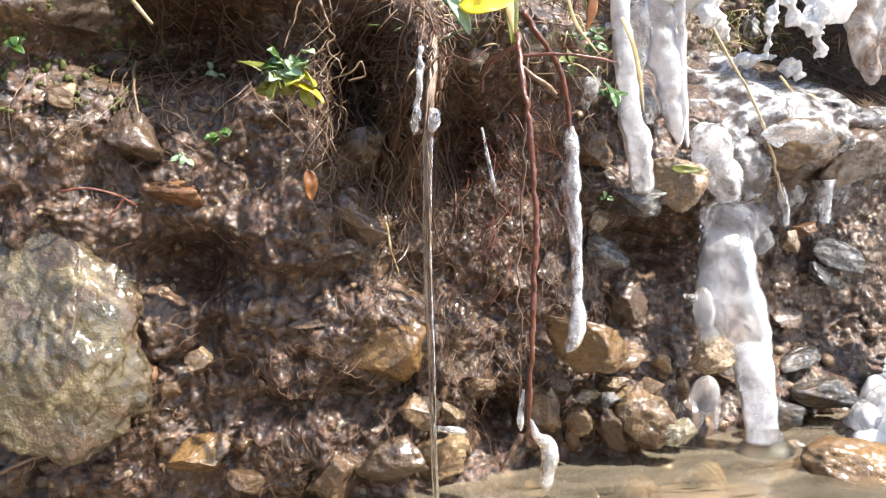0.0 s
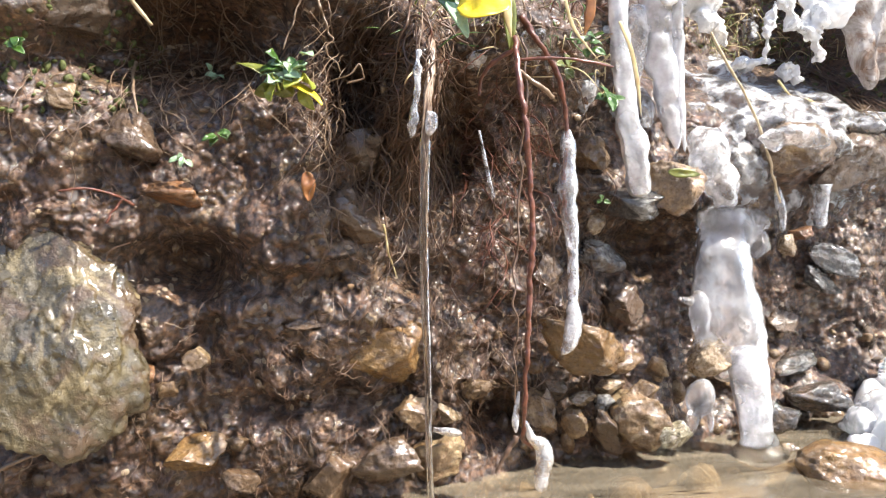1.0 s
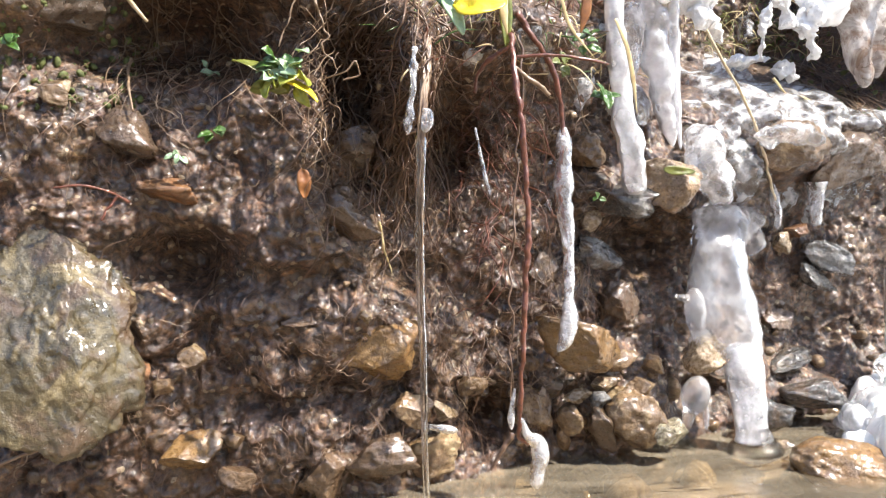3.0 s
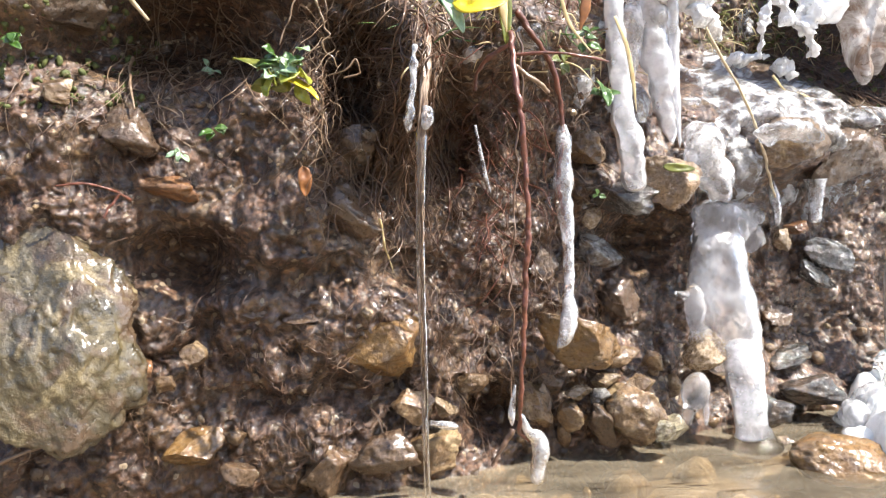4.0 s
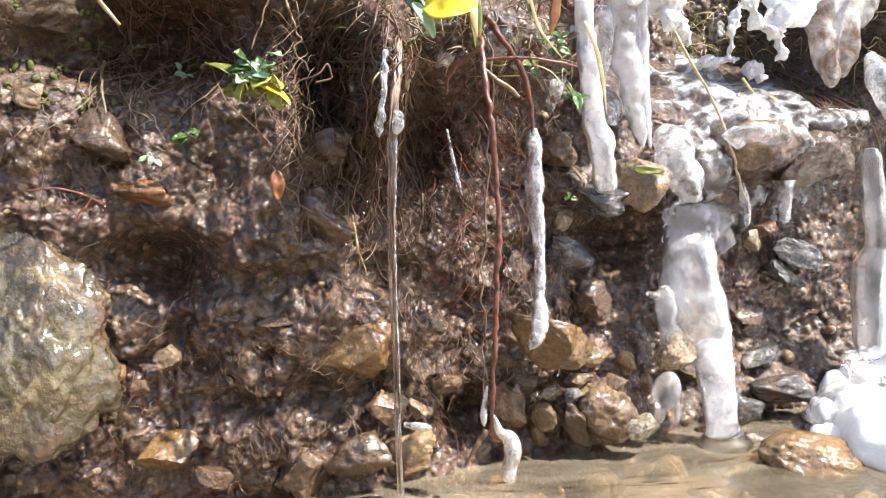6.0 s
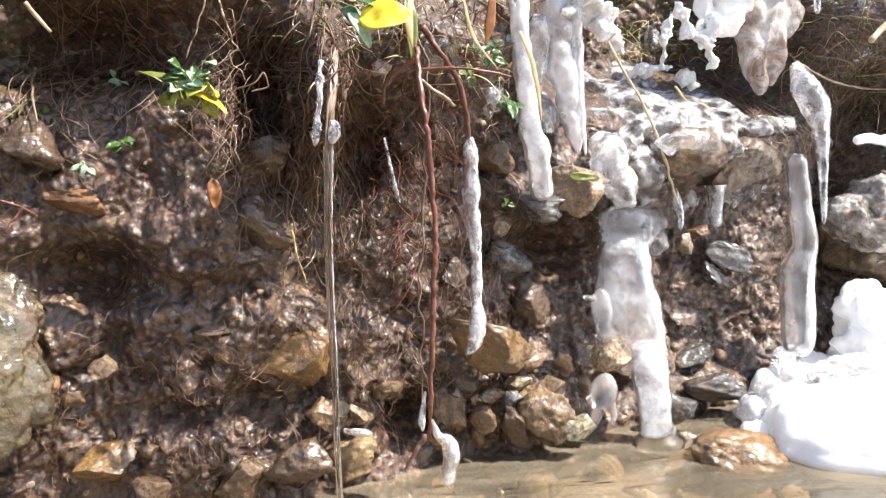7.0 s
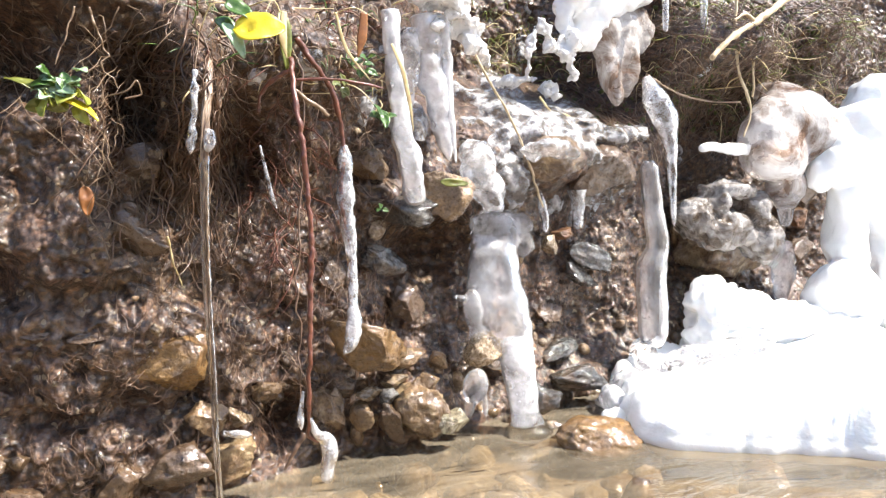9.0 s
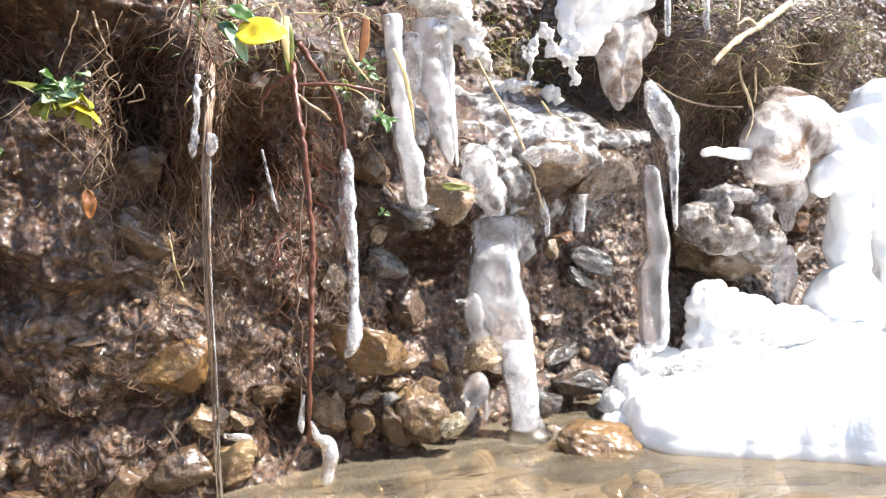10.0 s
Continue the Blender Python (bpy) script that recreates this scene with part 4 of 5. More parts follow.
lumps("glazed_ice_mound", [
    ((0.706, 1.000, 0.221), (0.0284, 0.030, 0.0284), 0), ((0.742, 0.990, 0.205), (0.0468, 0.030, 0.0265), 0), ((0.787, 0.990, 0.224), (0.0203, 0.030, 0.0312), 0),
    ((0.751, 0.995, 0.255), (0.0392, 0.030, 0.0110), 6), ((0.726, 0.995, 0.242), (0.0157, 0.030, 0.0188), 0), ((0.796, 0.985, 0.191), (0.0233, 0.030, 0.0310), 0),
], GREYICE, "grey glassy ice cap with a dark hole over a boulder", "ice", 0.0025, 0.30, 0.014, 15, soft=9)
icicle([((0.774, 0.985, 0.306), 0.0144), ((0.743, 0.985, 0.307), 0.0122), ((0.719, 0.985, 0.310), 0.0111), ((0.700, 0.985, 0.308), 0.0089)], WHITE, "bright white knob of ice sticking out sideways", 0.25, 0.012, 14, 40, 25)
lumps("ice_block", [
    ((0.712, 0.975, 0.110), (0.0330, 0.04, 0.0360), -14), ((0.746, 0.980, 0.097), (0.0465, 0.05, 0.0349), -8), ((0.693, 0.970, 0.076), (0.0233, 0.04, 0.0262), 0),
    ((0.809, 0.960, 0.080), (0.0524, 0.05, 0.0320), 0), ((0.884, 0.950, 0.062), (0.0524, 0.06, 0.0349), 0),
], WHITE, "rough white block of ice beside the boulder", "ice", 0.003, 0.40, 0.02, 11, soft=3)
lumps("clear_ice_band", [((0.640, 0.915, 0.072), (0.0550, 0.022, 0.0100), -4), ((0.705, 0.915, 0.078), (0.0500, 0.022, 0.0120), -6), ((0.590, 0.930, 0.062), (0.0220, 0.020, 0.0150), 0)], MILKY, "band of clear grey ice across the ice shelf", "ice", 0.002, 0.28, 0.010, 16, soft=6)


def ice_shelf():
    """A rounded slab of ice on the water with a scalloped rim."""
    edge = np.array([(0.517, 0.878, 0.032), (0.475, 0.815, 0.032), (0.477, 0.774, 0.032), (0.525, 0.724, 0.032), (0.595, 0.666, 0.032), (0.85, 0.56, 0.0), (1.3, 0.50, 0.0), (1.5, 0.85, 0.0), (1.05, 1.04, 0.0), (0.70, 1.03, 0.0), (0.57, 0.98, 0.0)])
    loop, _ = resample(np.concatenate([edge, edge[:1]]), np.ones(len(edge) + 1), 420)
    loop[:, 0] += 0.008 * fbm(loop[:, 0], loop[:, 1], 0, 0.05, 3, 0.6, 3)
    loop[:, 1] += 0.009 * fbm(loop[:, 0], loop[:, 1], 4, 0.05, 3, 0.6, 5)
    loop[-1] = loop[0]
    mid = np.array([0.80, 0.84])
    prof = [(s, 0.030) for s in np.linspace(0, 0.90, 60)] + [(0.92, 0.033), (0.94, 0.031), (0.96, 0.027), (0.975, 0.021), (0.984, 0.017), (0.985, 0.014), (0.992, 0.010), (1.0, 0.006), (1.0, 0.001), (0.99, -0.008), (0.9, -0.014)]
    rows = []
    for s, h in prof:
        x, y = mid[0] + s * (loop[:, 0] - mid[0]), mid[1] + s * (loop[:, 1] - mid[1])
        z = WATER + h + (0.010 * fbm(x, y * 1.6, 0, 0.09, 5, 0.55, 8) + 0.006 * np.floor(2.5 + 2 * fbm(x * 0.6, y, 3, 0.12, 3, 0.5, 18)) / 2 - 0.012 * sstep(y, 0.80, 0.94) * sstep(s, 1.0, 0.8) - 0.014 * sstep(x, 0.66, 0.50) if h > 0.022 else 0 * x)
        rows.append(np.stack([x, y, z], -1))
    pts = np.stack(rows)
    thing = tagged(new("ice_shelf"), "broad white shelf of ice lying on the stream", "ice shelf", "ice")
    part("slab", grid_mesh("slab", pts), WHITE, thing)
    return thing


shelf = ice_shelf()
for k, (at, half, tilt) in enumerate([
        ((0.503, 0.885, 0.044), (0.0144, 0.020, 0.0133), 0), ((0.538, 0.910, 0.049), (0.0166, 0.022, 0.0188), 0),
        ((0.591, 0.955, 0.056), (0.0166, 0.022, 0.0332), 12), ((0.553, 0.890, 0.046), (0.0332, 0.03, 0.0188), 0),
        ((0.487, 0.835, 0.036), (0.0233, 0.026, 0.0111), 0), ((0.535, 0.835, 0.035), (0.0443, 0.04, 0.0188), 0), ((0.613, 0.890, 0.040), (0.0499, 0.04, 0.0160), 0),
        ((0.508, 0.900, 0.036), (0.0113, 0.018, 0.0064), -6), ((0.524, 0.910, 0.044), (0.0129, 0.018, 0.0093), -14), ((0.523, 0.890, 0.036), (0.0168, 0.020, 0.0070), 4),
        ((0.510, 0.880, 0.028), (0.0208, 0.022, 0.0062), 6), ((0.553, 0.920, 0.045), (0.0188, 0.020, 0.0087), -6), ((0.553, 0.900, 0.038), (0.0284, 0.024, 0.0064), 3),
        ((0.557, 0.880, 0.028), (0.0347, 0.024, 0.0042), 10)]):
    lumps("lobe", [(at, half, tilt)], MILKY if k in (1, 2) else FROSTY if k > 6 or k == 0 else WHITE, "rounded bluish-white lobe of ice", "", 0.002, 0.25, 0.014, 40 + k, parent=shelf)


def under(parent, ob):
    """Makes ob a part of another thing."""
    ob.parent = parent
    for key in ("category", "group"):
        if key in ob:
            del ob[key]
    return ob


# ---- roots ----
def on_bank(p, off):
    x, z = p[0], p[2]
    return np.array([x, float(bank_smooth(x, z)) - off, z])


def hanging(points, width, material, label, name="root", seed=0, rings=60, wig=0.0008):
    """A root hanging free. points: places; width: widths at the ends."""
    pts, radii = resample(points, np.linspace(width[0] / 2, width[1] / 2, len(points)), rings)
    s = np.arange(rings) * 0.013
    pts[:, 0] += wig * vnoise(s, seed, 0, 0.05, seed)
    pts[:, 1] += wig * vnoise(s, seed, 3, 0.05, seed + 1)
    return put(name, tubes(name, [(pts, radii)], 9, 1.0, 0.35, 0.006, seed), material, label, "root", "hanging roots")


hanging([(0.159, 0.770, 0.380), (0.156, 0.755, 0.358), (0.157, 0.745, 0.334), (0.159, 0.742, 0.300), (0.160, 0.740, 0.262), (0.160, 0.740, 0.240), (0.157, 0.740, 0.202), (0.155, 0.740, 0.171), (0.153, 0.742, 0.135), (0.152, 0.745, 0.113), (0.153, 0.750, 0.098), (0.160, 0.753, 0.092)],
        (0.0043, 0.0031), ROOT_RED, "long reddish-brown root hanging free from the turf", seed=1, rings=200)
under(long_icicle, knob)


def braid(points, radius, strands, thin, seed):
    """A loose cord of thin fibres."""
    rng = np.random.default_rng(seed)
    mid, rad = resample(points, np.linspace(radius, radius * 0.35, len(points)), 90)
    runs = []
    for k in range(strands):
        turn = rng.uniform(0, 6.28) + np.linspace(0, rng.uniform(-9, 9), 90) + 0.8 * vnoise(np.arange(90) * 0.1, k, 0, 0.7, seed + k)
        off = rad * rng.uniform(0.3, 1.1)
        lo, hi = int(rng.integers(0, 18)), int(rng.integers(50, 90))
        pts = mid + np.stack([off * np.cos(turn), off * np.sin(turn), 0 * turn], -1)
        runs.append((pts[lo:hi], np.linspace(thin, thin * 0.5, hi - lo)))
    return tubes("frozen_root", runs, 5, 1.0, 0.3, 0.004, seed)


part("frozen_root", braid(hanging_core, 0.0033, 16, 0.0010, 31), ROOT_PALE, long_icicle, "brown fibrous root frozen along the ice")
part("muddy_fibres", braid(hanging_core, 0.0026, 14, 0.0012, 32), ROOT_BROWN, long_icicle, "muddy dark root fibres")
hanging([(0.166, 0.780, 0.397), (0.179, 0.780, 0.377), (0.191, 0.785, 0.362), (0.197, 0.788, 0.340), (0.201, 0.790, 0.314), (0.195, 0.786, 0.273), (0.199, 0.787, 0.235), (0.197, 0.782, 0.194)],
        (0.0050, 0.0029), ROOT_RED, "reddish root with an icicle grown round it", seed=2, rings=90)
hanging([(0.168, 0.775, 0.381), (0.161, 0.775, 0.286), (0.155, 0.770, 0.214), (0.151, 0.765, 0.158), (0.148, 0.765, 0.109)], (0.0020, 0.0010), ROOT_BROWN, "thin dark root hanging beside a thicker one", seed=3, rings=90, wig=0.003)
hanging([(0.135, 0.790, 0.342), (0.140, 0.785, 0.359), (0.148, 0.780, 0.366), (0.160, 0.775, 0.373)], (0.0029, 0.0037), ROOT_RED, "short reddish root bending under the turf", seed=4, rings=30)
hanging([(0.158, 0.760, 0.363), (0.184, 0.755, 0.363), (0.208, 0.755, 0.360), (0.226, 0.760, 0.357)], (0.0024, 0.0016), ROOT_RED, "thin reddish stem lying across the roots", seed=5, rings=30)
hanging([(0.156, 0.760, 0.357), (0.168, 0.755, 0.347), (0.183, 0.760, 0.337)], (0.0036, 0.0024), ROOT_PALE, "short pale root under the turf", seed=6, rings=30)
hanging([(0.024, 0.800, 0.419), (0.028, 0.800, 0.395), (0.032, 0.800, 0.376), (0.037, 0.800, 0.362)], (0.0020, 0.0009), ROOT_PALE, "pale twisted root hanging from the turf", seed=7, rings=40, wig=0.004)
hanging([(0.013, 0.800, 0.419), (0.005, 0.800, 0.396), (-0.003, 0.800, 0.378)], (0.0015, 0.0010), ROOT_PALE, "thin pale root hanging over a plant", seed=8, rings=40)
hanging([(0.031, 0.800, 0.356), (0.045, 0.790, 0.360), (0.051, 0.790, 0.366), (0.053, 0.790, 0.357), (0.042, 0.790, 0.353)], (0.0013, 0.0013), ROOT_PALE, "thin curled rootlet in front of a hollow", seed=9, rings=40)
hanging([(-0.110, 0.820, 0.421), (-0.096, 0.830, 0.402)], (0.0035, 0.0027), TWIG, "short grey twig stuck in the upper bank", name="twig", seed=10, rings=12)
hanging([(-0.161, 0.804, 0.284), (-0.141, 0.807, 0.285), (-0.127, 0.814, 0.280), (-0.115, 0.823, 0.272)], (0.0018, 0.0023), ROOT_RED, "thin red root running along the bank face", seed=11, rings=40)
hanging([(-0.123, 0.818, 0.277), (-0.134, 0.814, 0.260)], (0.0023, 0.0018), ROOT_RED, "short red side root on the bank face", seed=12, rings=20)
hanging([(-0.224, 0.826, 0.082), (-0.200, 0.824, 0.091), (-0.183, 0.828, 0.094)], (0.0031, 0.0018), ROOT_PALE, "pale root lying at the foot of the boulder", seed=13, rings=40)
hanging([(0.065, 0.832, 0.250), (0.069, 0.838, 0.230), (0.075, 0.850, 0.208)], (0.0022, 0.0013), STRAW, "dry straw-coloured stalk hanging from a stone", name="stalk", seed=14, rings=30)
hanging([(-0.121, 0.880, 0.383), (-0.114, 0.839, 0.356), (-0.110, 0.827, 0.338)], (0.0023, 0.0014), ROOT_PALE, "thin pale rootlet on the bank face", seed=15, rings=30)
hanging([(0.157, 0.790, 0.089), (0.148, 0.790, 0.076), (0.139, 0.790, 0.062)], (0.0059, 0.0021), ROOT_BROWN, "dark soaked root dipping into the water", seed=16, rings=30)
hanging([(0.357, 0.880, 0.402), (0.371, 0.880, 0.377), (0.394, 0.885, 0.344), (0.417, 0.900, 0.309), (0.451, 0.940, 0.268), (0.465, 0.955, 0.250)], (0.0026, 0.0024), TWIG, "long dry straw bending over the ledge", name="straw", seed=17, rings=60)
hanging([(0.749, 0.970, 0.513), (0.741, 0.965, 0.437), (0.748, 0.965, 0.390), (0.757, 0.965, 0.373), (0.763, 0.965, 0.352), (0.752, 0.965, 0.321)], (0.0038, 0.0022), TWIG, "pale thin stem hanging from the turf", name="stem", seed=18, rings=60)
broken_twig = hanging([(0.675, 0.930, 0.410), (0.710, 0.935, 0.435), (0.761, 0.950, 0.459), (0.828, 0.970, 0.492)], (0.0068, 0.0085), TWIG, "thick pale broken twig sticking out of the turf", name="twig", seed=19, rings=40)
under(broken_twig, hanging([(0.750, 0.945, 0.457), (0.740, 0.945, 0.464), (0.718, 0.940, 0.456)], (0.0047, 0.0026), TWIG, "short pale side shoot of a twig", name="side_shoot", seed=20, rings=20))
hanging([(0.766, 0.965, 0.369), (0.768, 0.965, 0.417), (0.770, 0.965, 0.452)], (0.0027, 0.0022), TWIG, "thin pale stem hanging from the turf", name="stem", seed=21, rings=30)
hanging([(0.629, 0.990, 0.399), (0.667, 0.985, 0.377), (0.718, 0.985, 0.366), (0.761, 0.980, 0.364)], (0.0028, 0.0022), ROOT_PALE, "thin pale root arching under the turf", seed=22, rings=40)
hanging([(0.490, 1.000, 0.374), (0.501, 1.000, 0.359), (0.526, 1.000, 0.352), (0.542, 1.000, 0.338)], (0.0028, 0.0015), STRAW, "thin dry straw above the glazed ledge", name="straw", seed=23, rings=30)


def rootlets(n, x0, x1, z0, z1, length, width, material, label, seed, gravity=0.6, out=(0.002, 0.012), curl=0.75):
    """A felt of fine roots trailing over the face of the bank."""
    rng = np.random.default_rng(seed)
    runs = []
    for _ in range(n):
        x, z = rng.uniform(x0, x1), rng.uniform(z0, z1)
        a = rng.uniform(0, 2 * math.pi)
        steps = int(rng.integers(8, 20))
        h = length * rng.uniform(0.4, 1.3) / steps
        off = rng.uniform(*out)
        pts = []
        for i in range(steps):
            bulge = off * math.sin(math.pi * (i + 0.5) / steps)
            pts.append((x, z, bulge))
            a += rng.normal(0, curl)
            x += h * math.cos(a)
            z += h * (math.sin(a) - gravity)
        p = np.array(pts)
        y = bank_y(p[:, 0], p[:, 1]) - p[:, 2] - 0.0008
        y = 0.5 * y + 0.5 * np.convolve(np.pad(y, 1, mode="edge"), [0.25, 0.5, 0.25], "valid")
        w = width * rng.uniform(0.5, 1.4)
        runs.append((np.stack([p[:, 0], y, p[:, 1]], -1), np.linspace(w, w * 0.45, steps)))
    return put("rootlets", tubes("rootlets", runs, 4), material, label, "rootlets", kind="stuff")


rootlets(620, -0.42, 0.60, 0.08, 0.46, 0.04, 0.00035, ROOT_BROWN, "felt of fine brown rootlets on the bank", 61)
rootlets(80, -0.42, 0.35, 0.08, 0.46, 0.035, 0.0004, ROOT_PALE, "fine pale rootlets straggling over the bank", 62)
rootlets(260, 0.04, 0.27, 0.08, 0.36, 0.05, 0.0004, ROOT_BROWN, "dense brown rootlets behind the hanging roots", 63, 0.9, (0.004, 0.03))
rootlets(90, -0.03, 0.24, 0.28, 0.46, 0.06, 0.0005, ROOT_PALE, "pale rootlets trailing from the turf edge", 64, 0.8, (0.004, 0.025))
rootlets(240, -0.14, 0.12, 0.05, 0.16, 0.035, 0.0004, ROOT_BROWN, "tangled brown rootlets low on the bank", 65, 0.3)
rootlets(200, -0.42, -0.10, 0.25, 0.46, 0.035, 0.0004, ROOT_BROWN, "tangled brown rootlets in the upper bank", 66, 0.3)
rootlets(170, 0.60, 1.0, 0.36, 0.52, 0.10, 0.0007, ROOT_BROWN, "brown rootlets hanging from the turf", 67, 0.7, (0.004, 0.04))
rootlets(70, 0.60, 1.0, 0.36, 0.52, 0.10, 0.0007, ROOT_PALE, "pale rootlets hanging from the turf", 68, 0.7, (0.004, 0.04))


rootlets(90, 0.08, 0.28, 0.10, 0.34, 0.04, 0.0004, ROOT_PALE, "pale fine rootlets behind the hanging roots", 69, 0.5, (0.003, 0.02))
rootlets(90, 0.02, 0.12, 0.28, 0.42, 0.06, 0.0006, ROOT_BROWN, "muddy root mat hanging over the hollow", 70, 1.0, (0.004, 0.016))


rootlets(48, 0.005, 0.055, 0.33, 0.43, 0.055, 0.00045, ROOT_PALE, "fan of pale fine roots beside the plant", 97, 0.9, (0.02, 0.05))
rootlets(120, 0.06, 0.115, 0.30, 0.42, 0.06, 0.0009, ROOT_BROWN, "muddy fibres of the hanging root mat", 98, 1.1, (0.004, 0.02))
rootlets(60, -0.13, -0.02, 0.36, 0.46, 0.07, 0.0005, ROOT_PALE, "pale roots straggling over the plant", 91, 0.9, (0.006, 0.03))
rootlets(220, 0.60, 1.25, 0.40, 0.53, 0.07, 0.0006, ROOT_BROWN, "dark roots matted into the turf", 96, 0.6, (0.004, 0.03))
rootlets(150, 0.58, 0.92, 0.33, 0.44, 0.06, 0.0005, ROOT_PALE, "pale roots fringing the turf", 92, 1.0, (0.004, 0.03))
tagged(pebbles("moss", bank_places(900, 0.56, 1.0, 0.33, 0.52, 0.001, 0.0042, 93, 0.4), MOSS, "dark shaggy moss cushions in the turf", 93), category="moss")
tagged(pebbles("moss", bank_places(700, -0.36, -0.11, 0.34, 0.46, 0.001, 0.0035, 94, 0.5), MOSS, "olive moss cushions high on the bank", 94), category="moss")


rootlets(60, 0.135, 0.20, 0.22, 0.36, 0.06, 0.0005, ROOT_RED, "reddish fibres beside the hanging roots", 95, 0.9, (0.02, 0.06))


# ---- plants ----
def leaf_mesh(length, width, curl=0.6, fold=0.25, wave=0.1, seed=0, point=1.0):
    """A leaf that grows along +y from the origin, its upper side to +z."""
    u, v = np.linspace(0, 1, 15), np.linspace(-1, 1, 7)
    U, V = np.meshgrid(u, v, indexing="ij")
    half = width * 0.5 * np.sin(math.pi * np.clip(U, 0, 1) ** (0.75 * point)) ** 0.7 + 0.04 * width
    ang = curl * U
    along = length * (np.sin(ang) / curl if abs(curl) > 1e-3 else U)
    drop = -length * ((1 - np.cos(ang)) / curl if abs(curl) > 1e-3 else 0 * U)
    X = half * V
    Z = drop + fold * np.abs(V) * half + wave * width * vnoise(U * 4, V * 1.5, seed, 1.0, seed)
    me = grid_mesh("leaf", np.stack([X, along, Z], -1))
    return me


def facing(d):
    """Turns +y along d and +z as far as can be towards the light and the open side."""
    n = Vector((0.15, -0.75, 0.6))
    n = (n - d * n.dot(d)).normalized()
    x = d.cross(n)
    return Matrix(((x.x, d.x, n.x, 0), (x.y, d.y, n.y, 0), (x.z, d.z, n.z, 0), (0, 0, 0, 1)))


def leaf_pose(at, heading, rise, twist=0.0):
    """heading: degrees in the picture plane from straight up, clockwise; rise: degrees towards the viewer."""
    h, r = radians(heading), radians(rise)
    d = Vector((math.sin(h) * math.cos(r), -math.sin(r), math.cos(h) * math.cos(r)))
    return Matrix.Translation(at) @ facing(d) @ pose(0, 0, 0, 0, twist, 0)


def leaf_of(parent, at, heading, rise, length, width, material, curl=0.6, twist=0.0, seed=0, label="", name="leaf", thick=0.0005):
    ob = part(name, leaf_mesh(length, width, curl, 0.25, 0.12, seed), material, parent, label)
    ob.matrix_world = leaf_pose(at, heading, rise, twist)
    mod = ob.modifiers.new("thickness", "SOLIDIFY")
    mod.thickness = thick
    return ob


def rosette():
    base = (-0.002, 0.785, 0.354)
    thing = tagged(new("leafy_plant"), "small green rosette plant growing from the bank", "plant", "plants")
    rng = random.Random(4)
    u = 0.00046
    for k in range(17):    # small rounded frosted leaves at the heart
        off = Vector((rng.uniform(-26, 34) * u, rng.uniform(-14, -2) * u, rng.uniform(0, 44) * u))
        leaf_of(thing, Vector(base) + off, rng.uniform(-90, 90), rng.uniform(20, 70), rng.uniform(20, 32) * u, rng.uniform(15, 22) * u, PALEGREEN if k % 3 else GREEN, rng.uniform(0.6, 1.6), rng.uniform(-50, 50), k, "frosted pale green leaf" if k % 3 else "")
    for k in range(9):     # older leaves that droop
        off = Vector((rng.uniform(-22, 30) * u, rng.uniform(-8, 6) * u, rng.uniform(-16, 14) * u))
        leaf_of(thing, Vector(base) + off, 180 + rng.uniform(-75, 75), rng.uniform(5, 45), rng.uniform(28, 50) * u, rng.uniform(18, 28) * u, LIME if k % 2 else OLIVE, rng.uniform(-0.4, 1.4), rng.uniform(-70, 70), 20 + k)
    leaf_of(thing, base, -58, 15, 0.034, 0.011, OLIVE, 0.4, 20, 77, "yellow-brown leaf stalk")
    leaf_of(thing, base, 104, 20, 0.032, 0.012, YELLOW, 0.7, -30, 78, "yellowing leaf")
    return thing


rosette()


def sprig(at, n, size, material, label, seed, name="seedling"):
    rng = random.Random(seed)
    thing = tagged(new(name), label, "plant", "plants")
    for k in range(n):
        leaf_of(thing, Vector(at) + Vector([rng.uniform(-0.4, 0.4) * size for _ in range(3)]), 360 * k / n + rng.uniform(-25, 25), rng.uniform(20, 60), size * rng.uniform(0.7, 1.2), size * 0.6, material, 0.7, rng.uniform(-30, 30), seed + k)
    return thing


sprig((-0.062, 0.890, 0.376), 5, 0.0078, PALEGREEN, "tiny pale green seedling on the bank", 1)
sprig((-0.052, 0.828, 0.322), 5, 0.0101, GREEN, "tiny green seedling on the wet bank", 2)
sprig((-0.080, 0.825, 0.305), 4, 0.0073, PALEGREEN, "tiny frosted seedling on the bank", 3)
sprig((0.237, 0.800, 0.340), 7, 0.0129, GREEN, "bright green clover-like leaves at the turf edge", 4, "clover")
sprig((0.224, 0.800, 0.380), 6, 0.0103, GREEN, "small green leaves at the turf edge", 5, "clover")
sprig((0.208, 0.810, 0.365), 5, 0.0103, OLIVE, "small olive leaves at the turf edge", 6, "clover")
sprig((0.251, 0.860, 0.261), 3, 0.0066, GREEN, "tiny green shoot at the ledge", 7)
sprig((-0.185, 0.820, 0.389), 6, 0.0091, GREEN, "tiny green moss shoots on the bank", 8)

fallen = tagged(new("dead_leaf"), "rust-orange dead leaf hanging on the bank", "leaf", "fallen leaves")
leaf_of(fallen, (0.010, 0.805, 0.292), 176, 8, 0.0220, 0.0098, RUST, 0.3, 0, 3, name="leaf_blade")
dock = tagged(new("yellow_leafed_plant"), "plant with one yellow and several icy green leaves", "plant", "plants")
leaf_of(dock, (0.118, 0.765, 0.398), 82, 20, 0.0368, 0.0237, YELLOW, 0.3, 10, 4, "bright yellow leaf", thick=0.0008)
leaf_of(dock, (0.112, 0.770, 0.405), 150, 30, 0.0306, 0.0106, PALEGREEN, 0.4, 0, 5, "frosted pale green leaf", thick=0.0008)
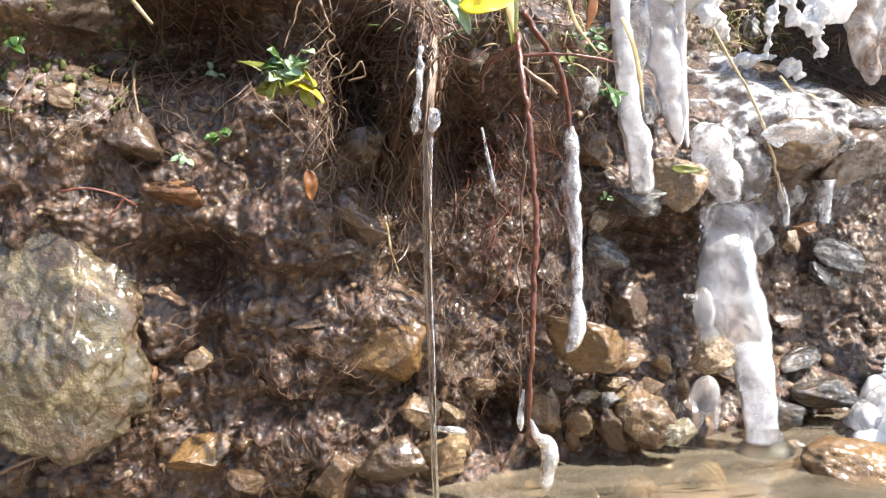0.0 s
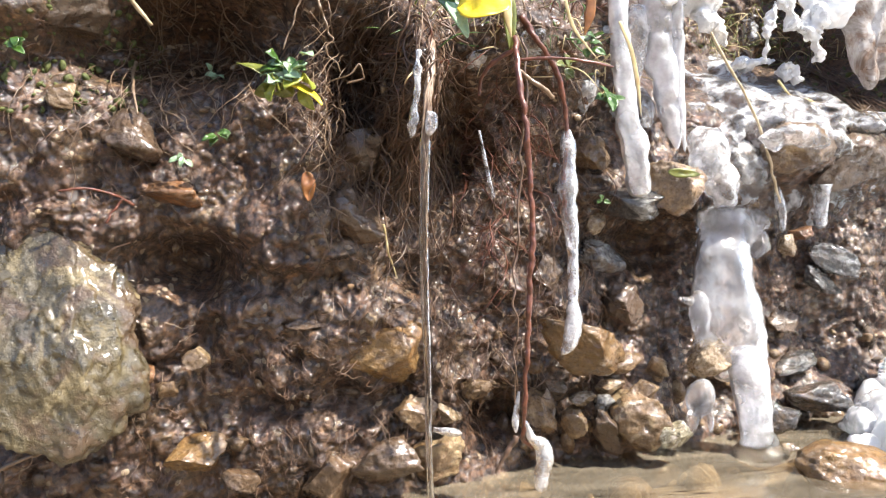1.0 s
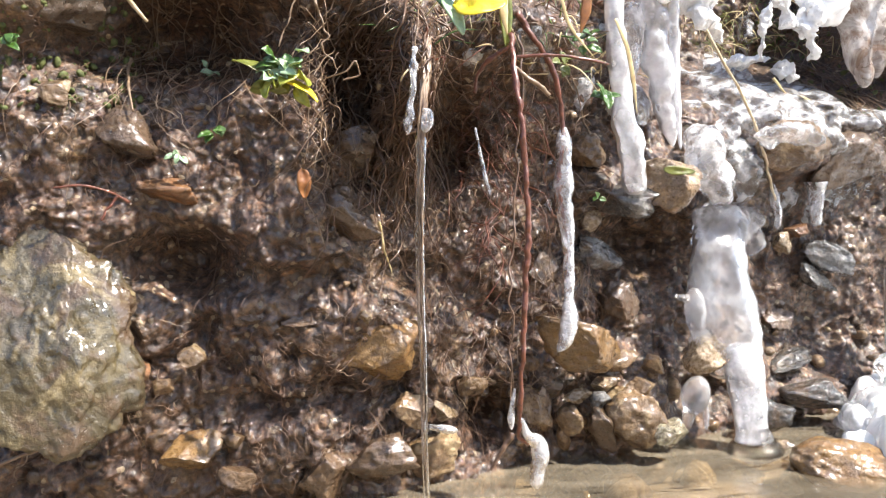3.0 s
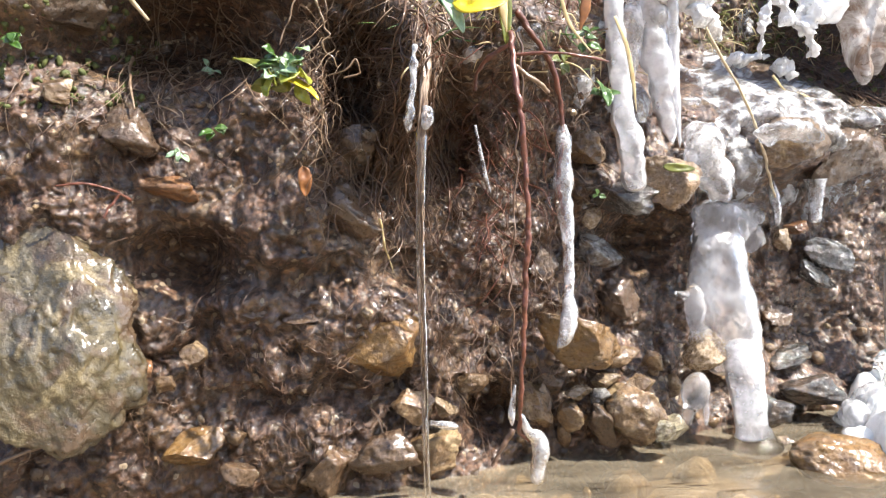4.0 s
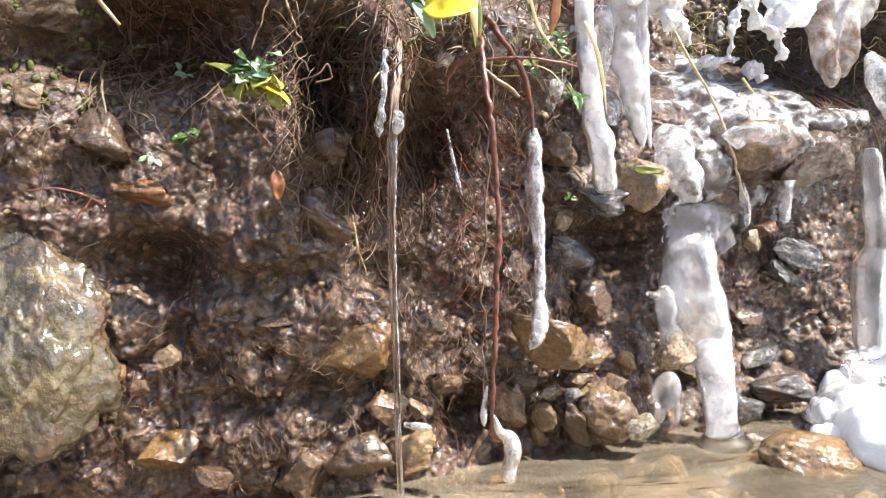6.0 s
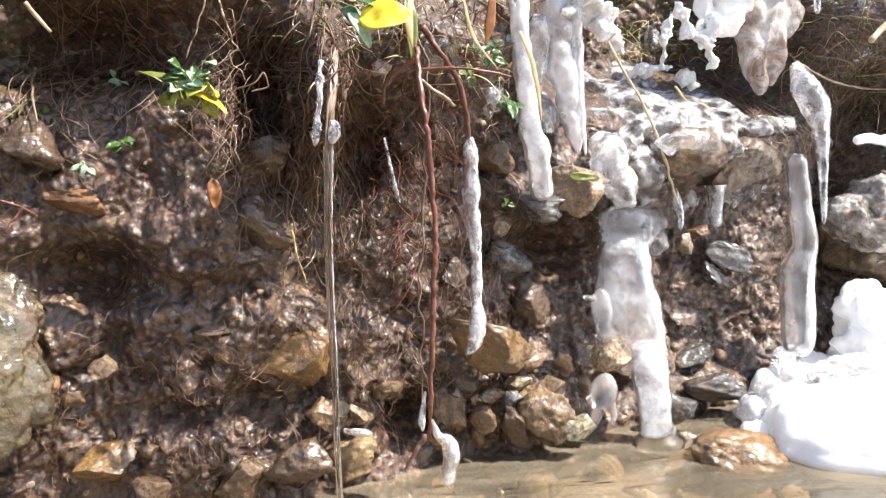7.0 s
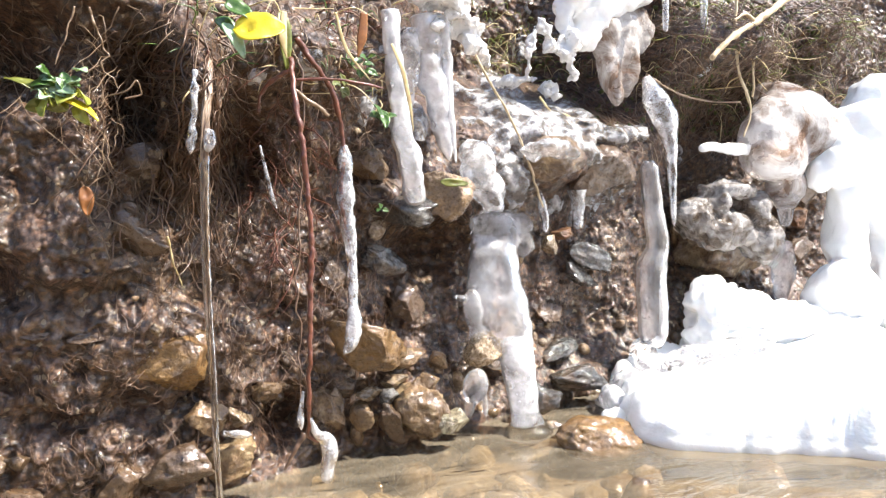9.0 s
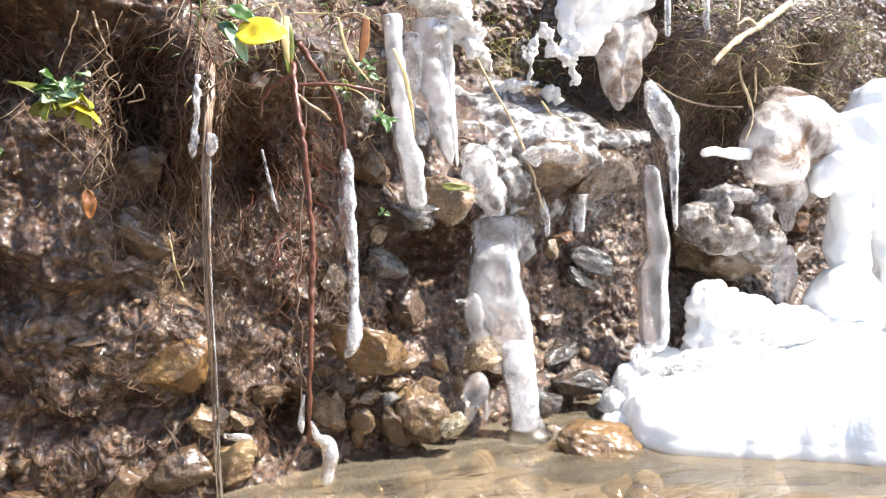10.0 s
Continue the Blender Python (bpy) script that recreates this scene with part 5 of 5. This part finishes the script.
leaf_of(dock, (0.108, 0.780, 0.410), 130, 20, 0.0245, 0.0123, GREEN, 0.4, 0, 6, thick=0.0008)
leaf_of(dock, (0.156, 0.780, 0.417), 178, 15, 0.0449, 0.0098, OLIVE, 0.3, 0, 7, "pale yellow-green leaf")
leaf_of(dock, (0.115, 0.775, 0.420), 120, 30, 0.0245, 0.0139, GREEN, 0.4, 0, 8)
twin = tagged(new("dead_leaf"), "olive-yellow dead leaf lying on a wet rock", "leaf", "fallen leaves")
leaf_of(twin, (0.308, 0.860, 0.283), 96, 4, 0.0292, 0.0071, OLIVE, 0.15, 35, 9, name="leaf_blade")


def blade(points, width, material, label, seed=0, name="grass_blade"):
    pts, radii = resample(points, [width * 0.35] + [width * 0.5] * (len(points) - 2) + [width * 0.06], 40)
    return put(name, tubes(name, [(pts, radii)], 8, 0.18), material, label, "grass", "grass blades")


blade([(0.261, 0.840, 0.404), (0.268, 0.835, 0.381), (0.273, 0.835, 0.355), (0.277, 0.838, 0.328)], 0.0037, STRAW, "yellow dead grass blade hanging between icicles")
blade([(0.156, 0.770, 0.414), (0.153, 0.765, 0.394), (0.155, 0.765, 0.379)], 0.0065, STRAW, "straw-coloured grass blade in the turf edge")
blade([(0.226, 0.800, 0.421), (0.223, 0.800, 0.401), (0.219, 0.800, 0.386)], 0.0086, RUST, "orange dead grass blade in the turf edge")
blade([(0.200, 0.790, 0.419), (0.207, 0.790, 0.391), (0.226, 0.790, 0.366)], 0.0030, STRAW, "thin straw blade in the turf edge")


def turf(n, x0, x1, z0, z1, length, width, materials, label, seed, out=0.02, droop=0.5):
    """Dead and green grass hanging over the edge."""
    rng = np.random.default_rng(seed)
    groups = [[] for _ in materials]
    for _ in range(n):
        x, z = rng.uniform(x0, x1), rng.uniform(z0, z1)
        y = float(bank_smooth(x, z)) + 0.005
        a, l = rng.normal(0, 0.8), length * rng.uniform(0.4, 1.2)
        p0 = np.array([x, y, z])
        p1 = p0 + l * np.array([0.5 * math.sin(a) + rng.normal(0, 0.2), -0.45 * rng.uniform(0.2, 1.2), rng.normal(0.1, 0.3)])
        p2 = p1 + l * np.array([0.5 * math.sin(a) + rng.normal(0, 0.35), -0.25 * rng.uniform(-0.6, 1.2), -droop * rng.uniform(-0.4, 1.5)])
        pts, radii = resample([p0, p1, p2], [width, width, width * 0.2], 9)
        groups[int(rng.integers(0, len(materials)))].append((pts, radii))
    for runs, material in zip(groups, materials):
        put("grass", tubes("grass", runs, 4, 0.35), material, label, "grass", kind="stuff")


turf(300, 0.07, 0.32, 0.36, 0.46, 0.032, 0.0006, [STRAW, GREEN, ROOT_RED, ROOT_BROWN, ROOT_PALE], "tangled winter grass at the edge of the turf", 71)
turf(200, 0.40, 0.64, 0.41, 0.50, 0.035, 0.0006, [STRAW, OLIVE, MOSS], "frosted winter grass above the ledge", 72)
turf(460, 0.58, 1.0, 0.36, 0.50, 0.045, 0.0007, [STRAW, OLIVE, ROOT_BROWN, MOSS, ROOT_PALE], "shaggy winter grass over the hollow", 73)
turf(160, -0.42, -0.20, 0.39, 0.46, 0.03, 0.0007, [STRAW, MOSS, OLIVE], "mossy winter grass high on the bank", 74)
turf(260, 0.95, 1.30, 0.37, 0.52, 0.04, 0.0007, [STRAW, OLIVE, ROOT_BROWN, MOSS], "dark shaggy turf above the ice curtain", 75)
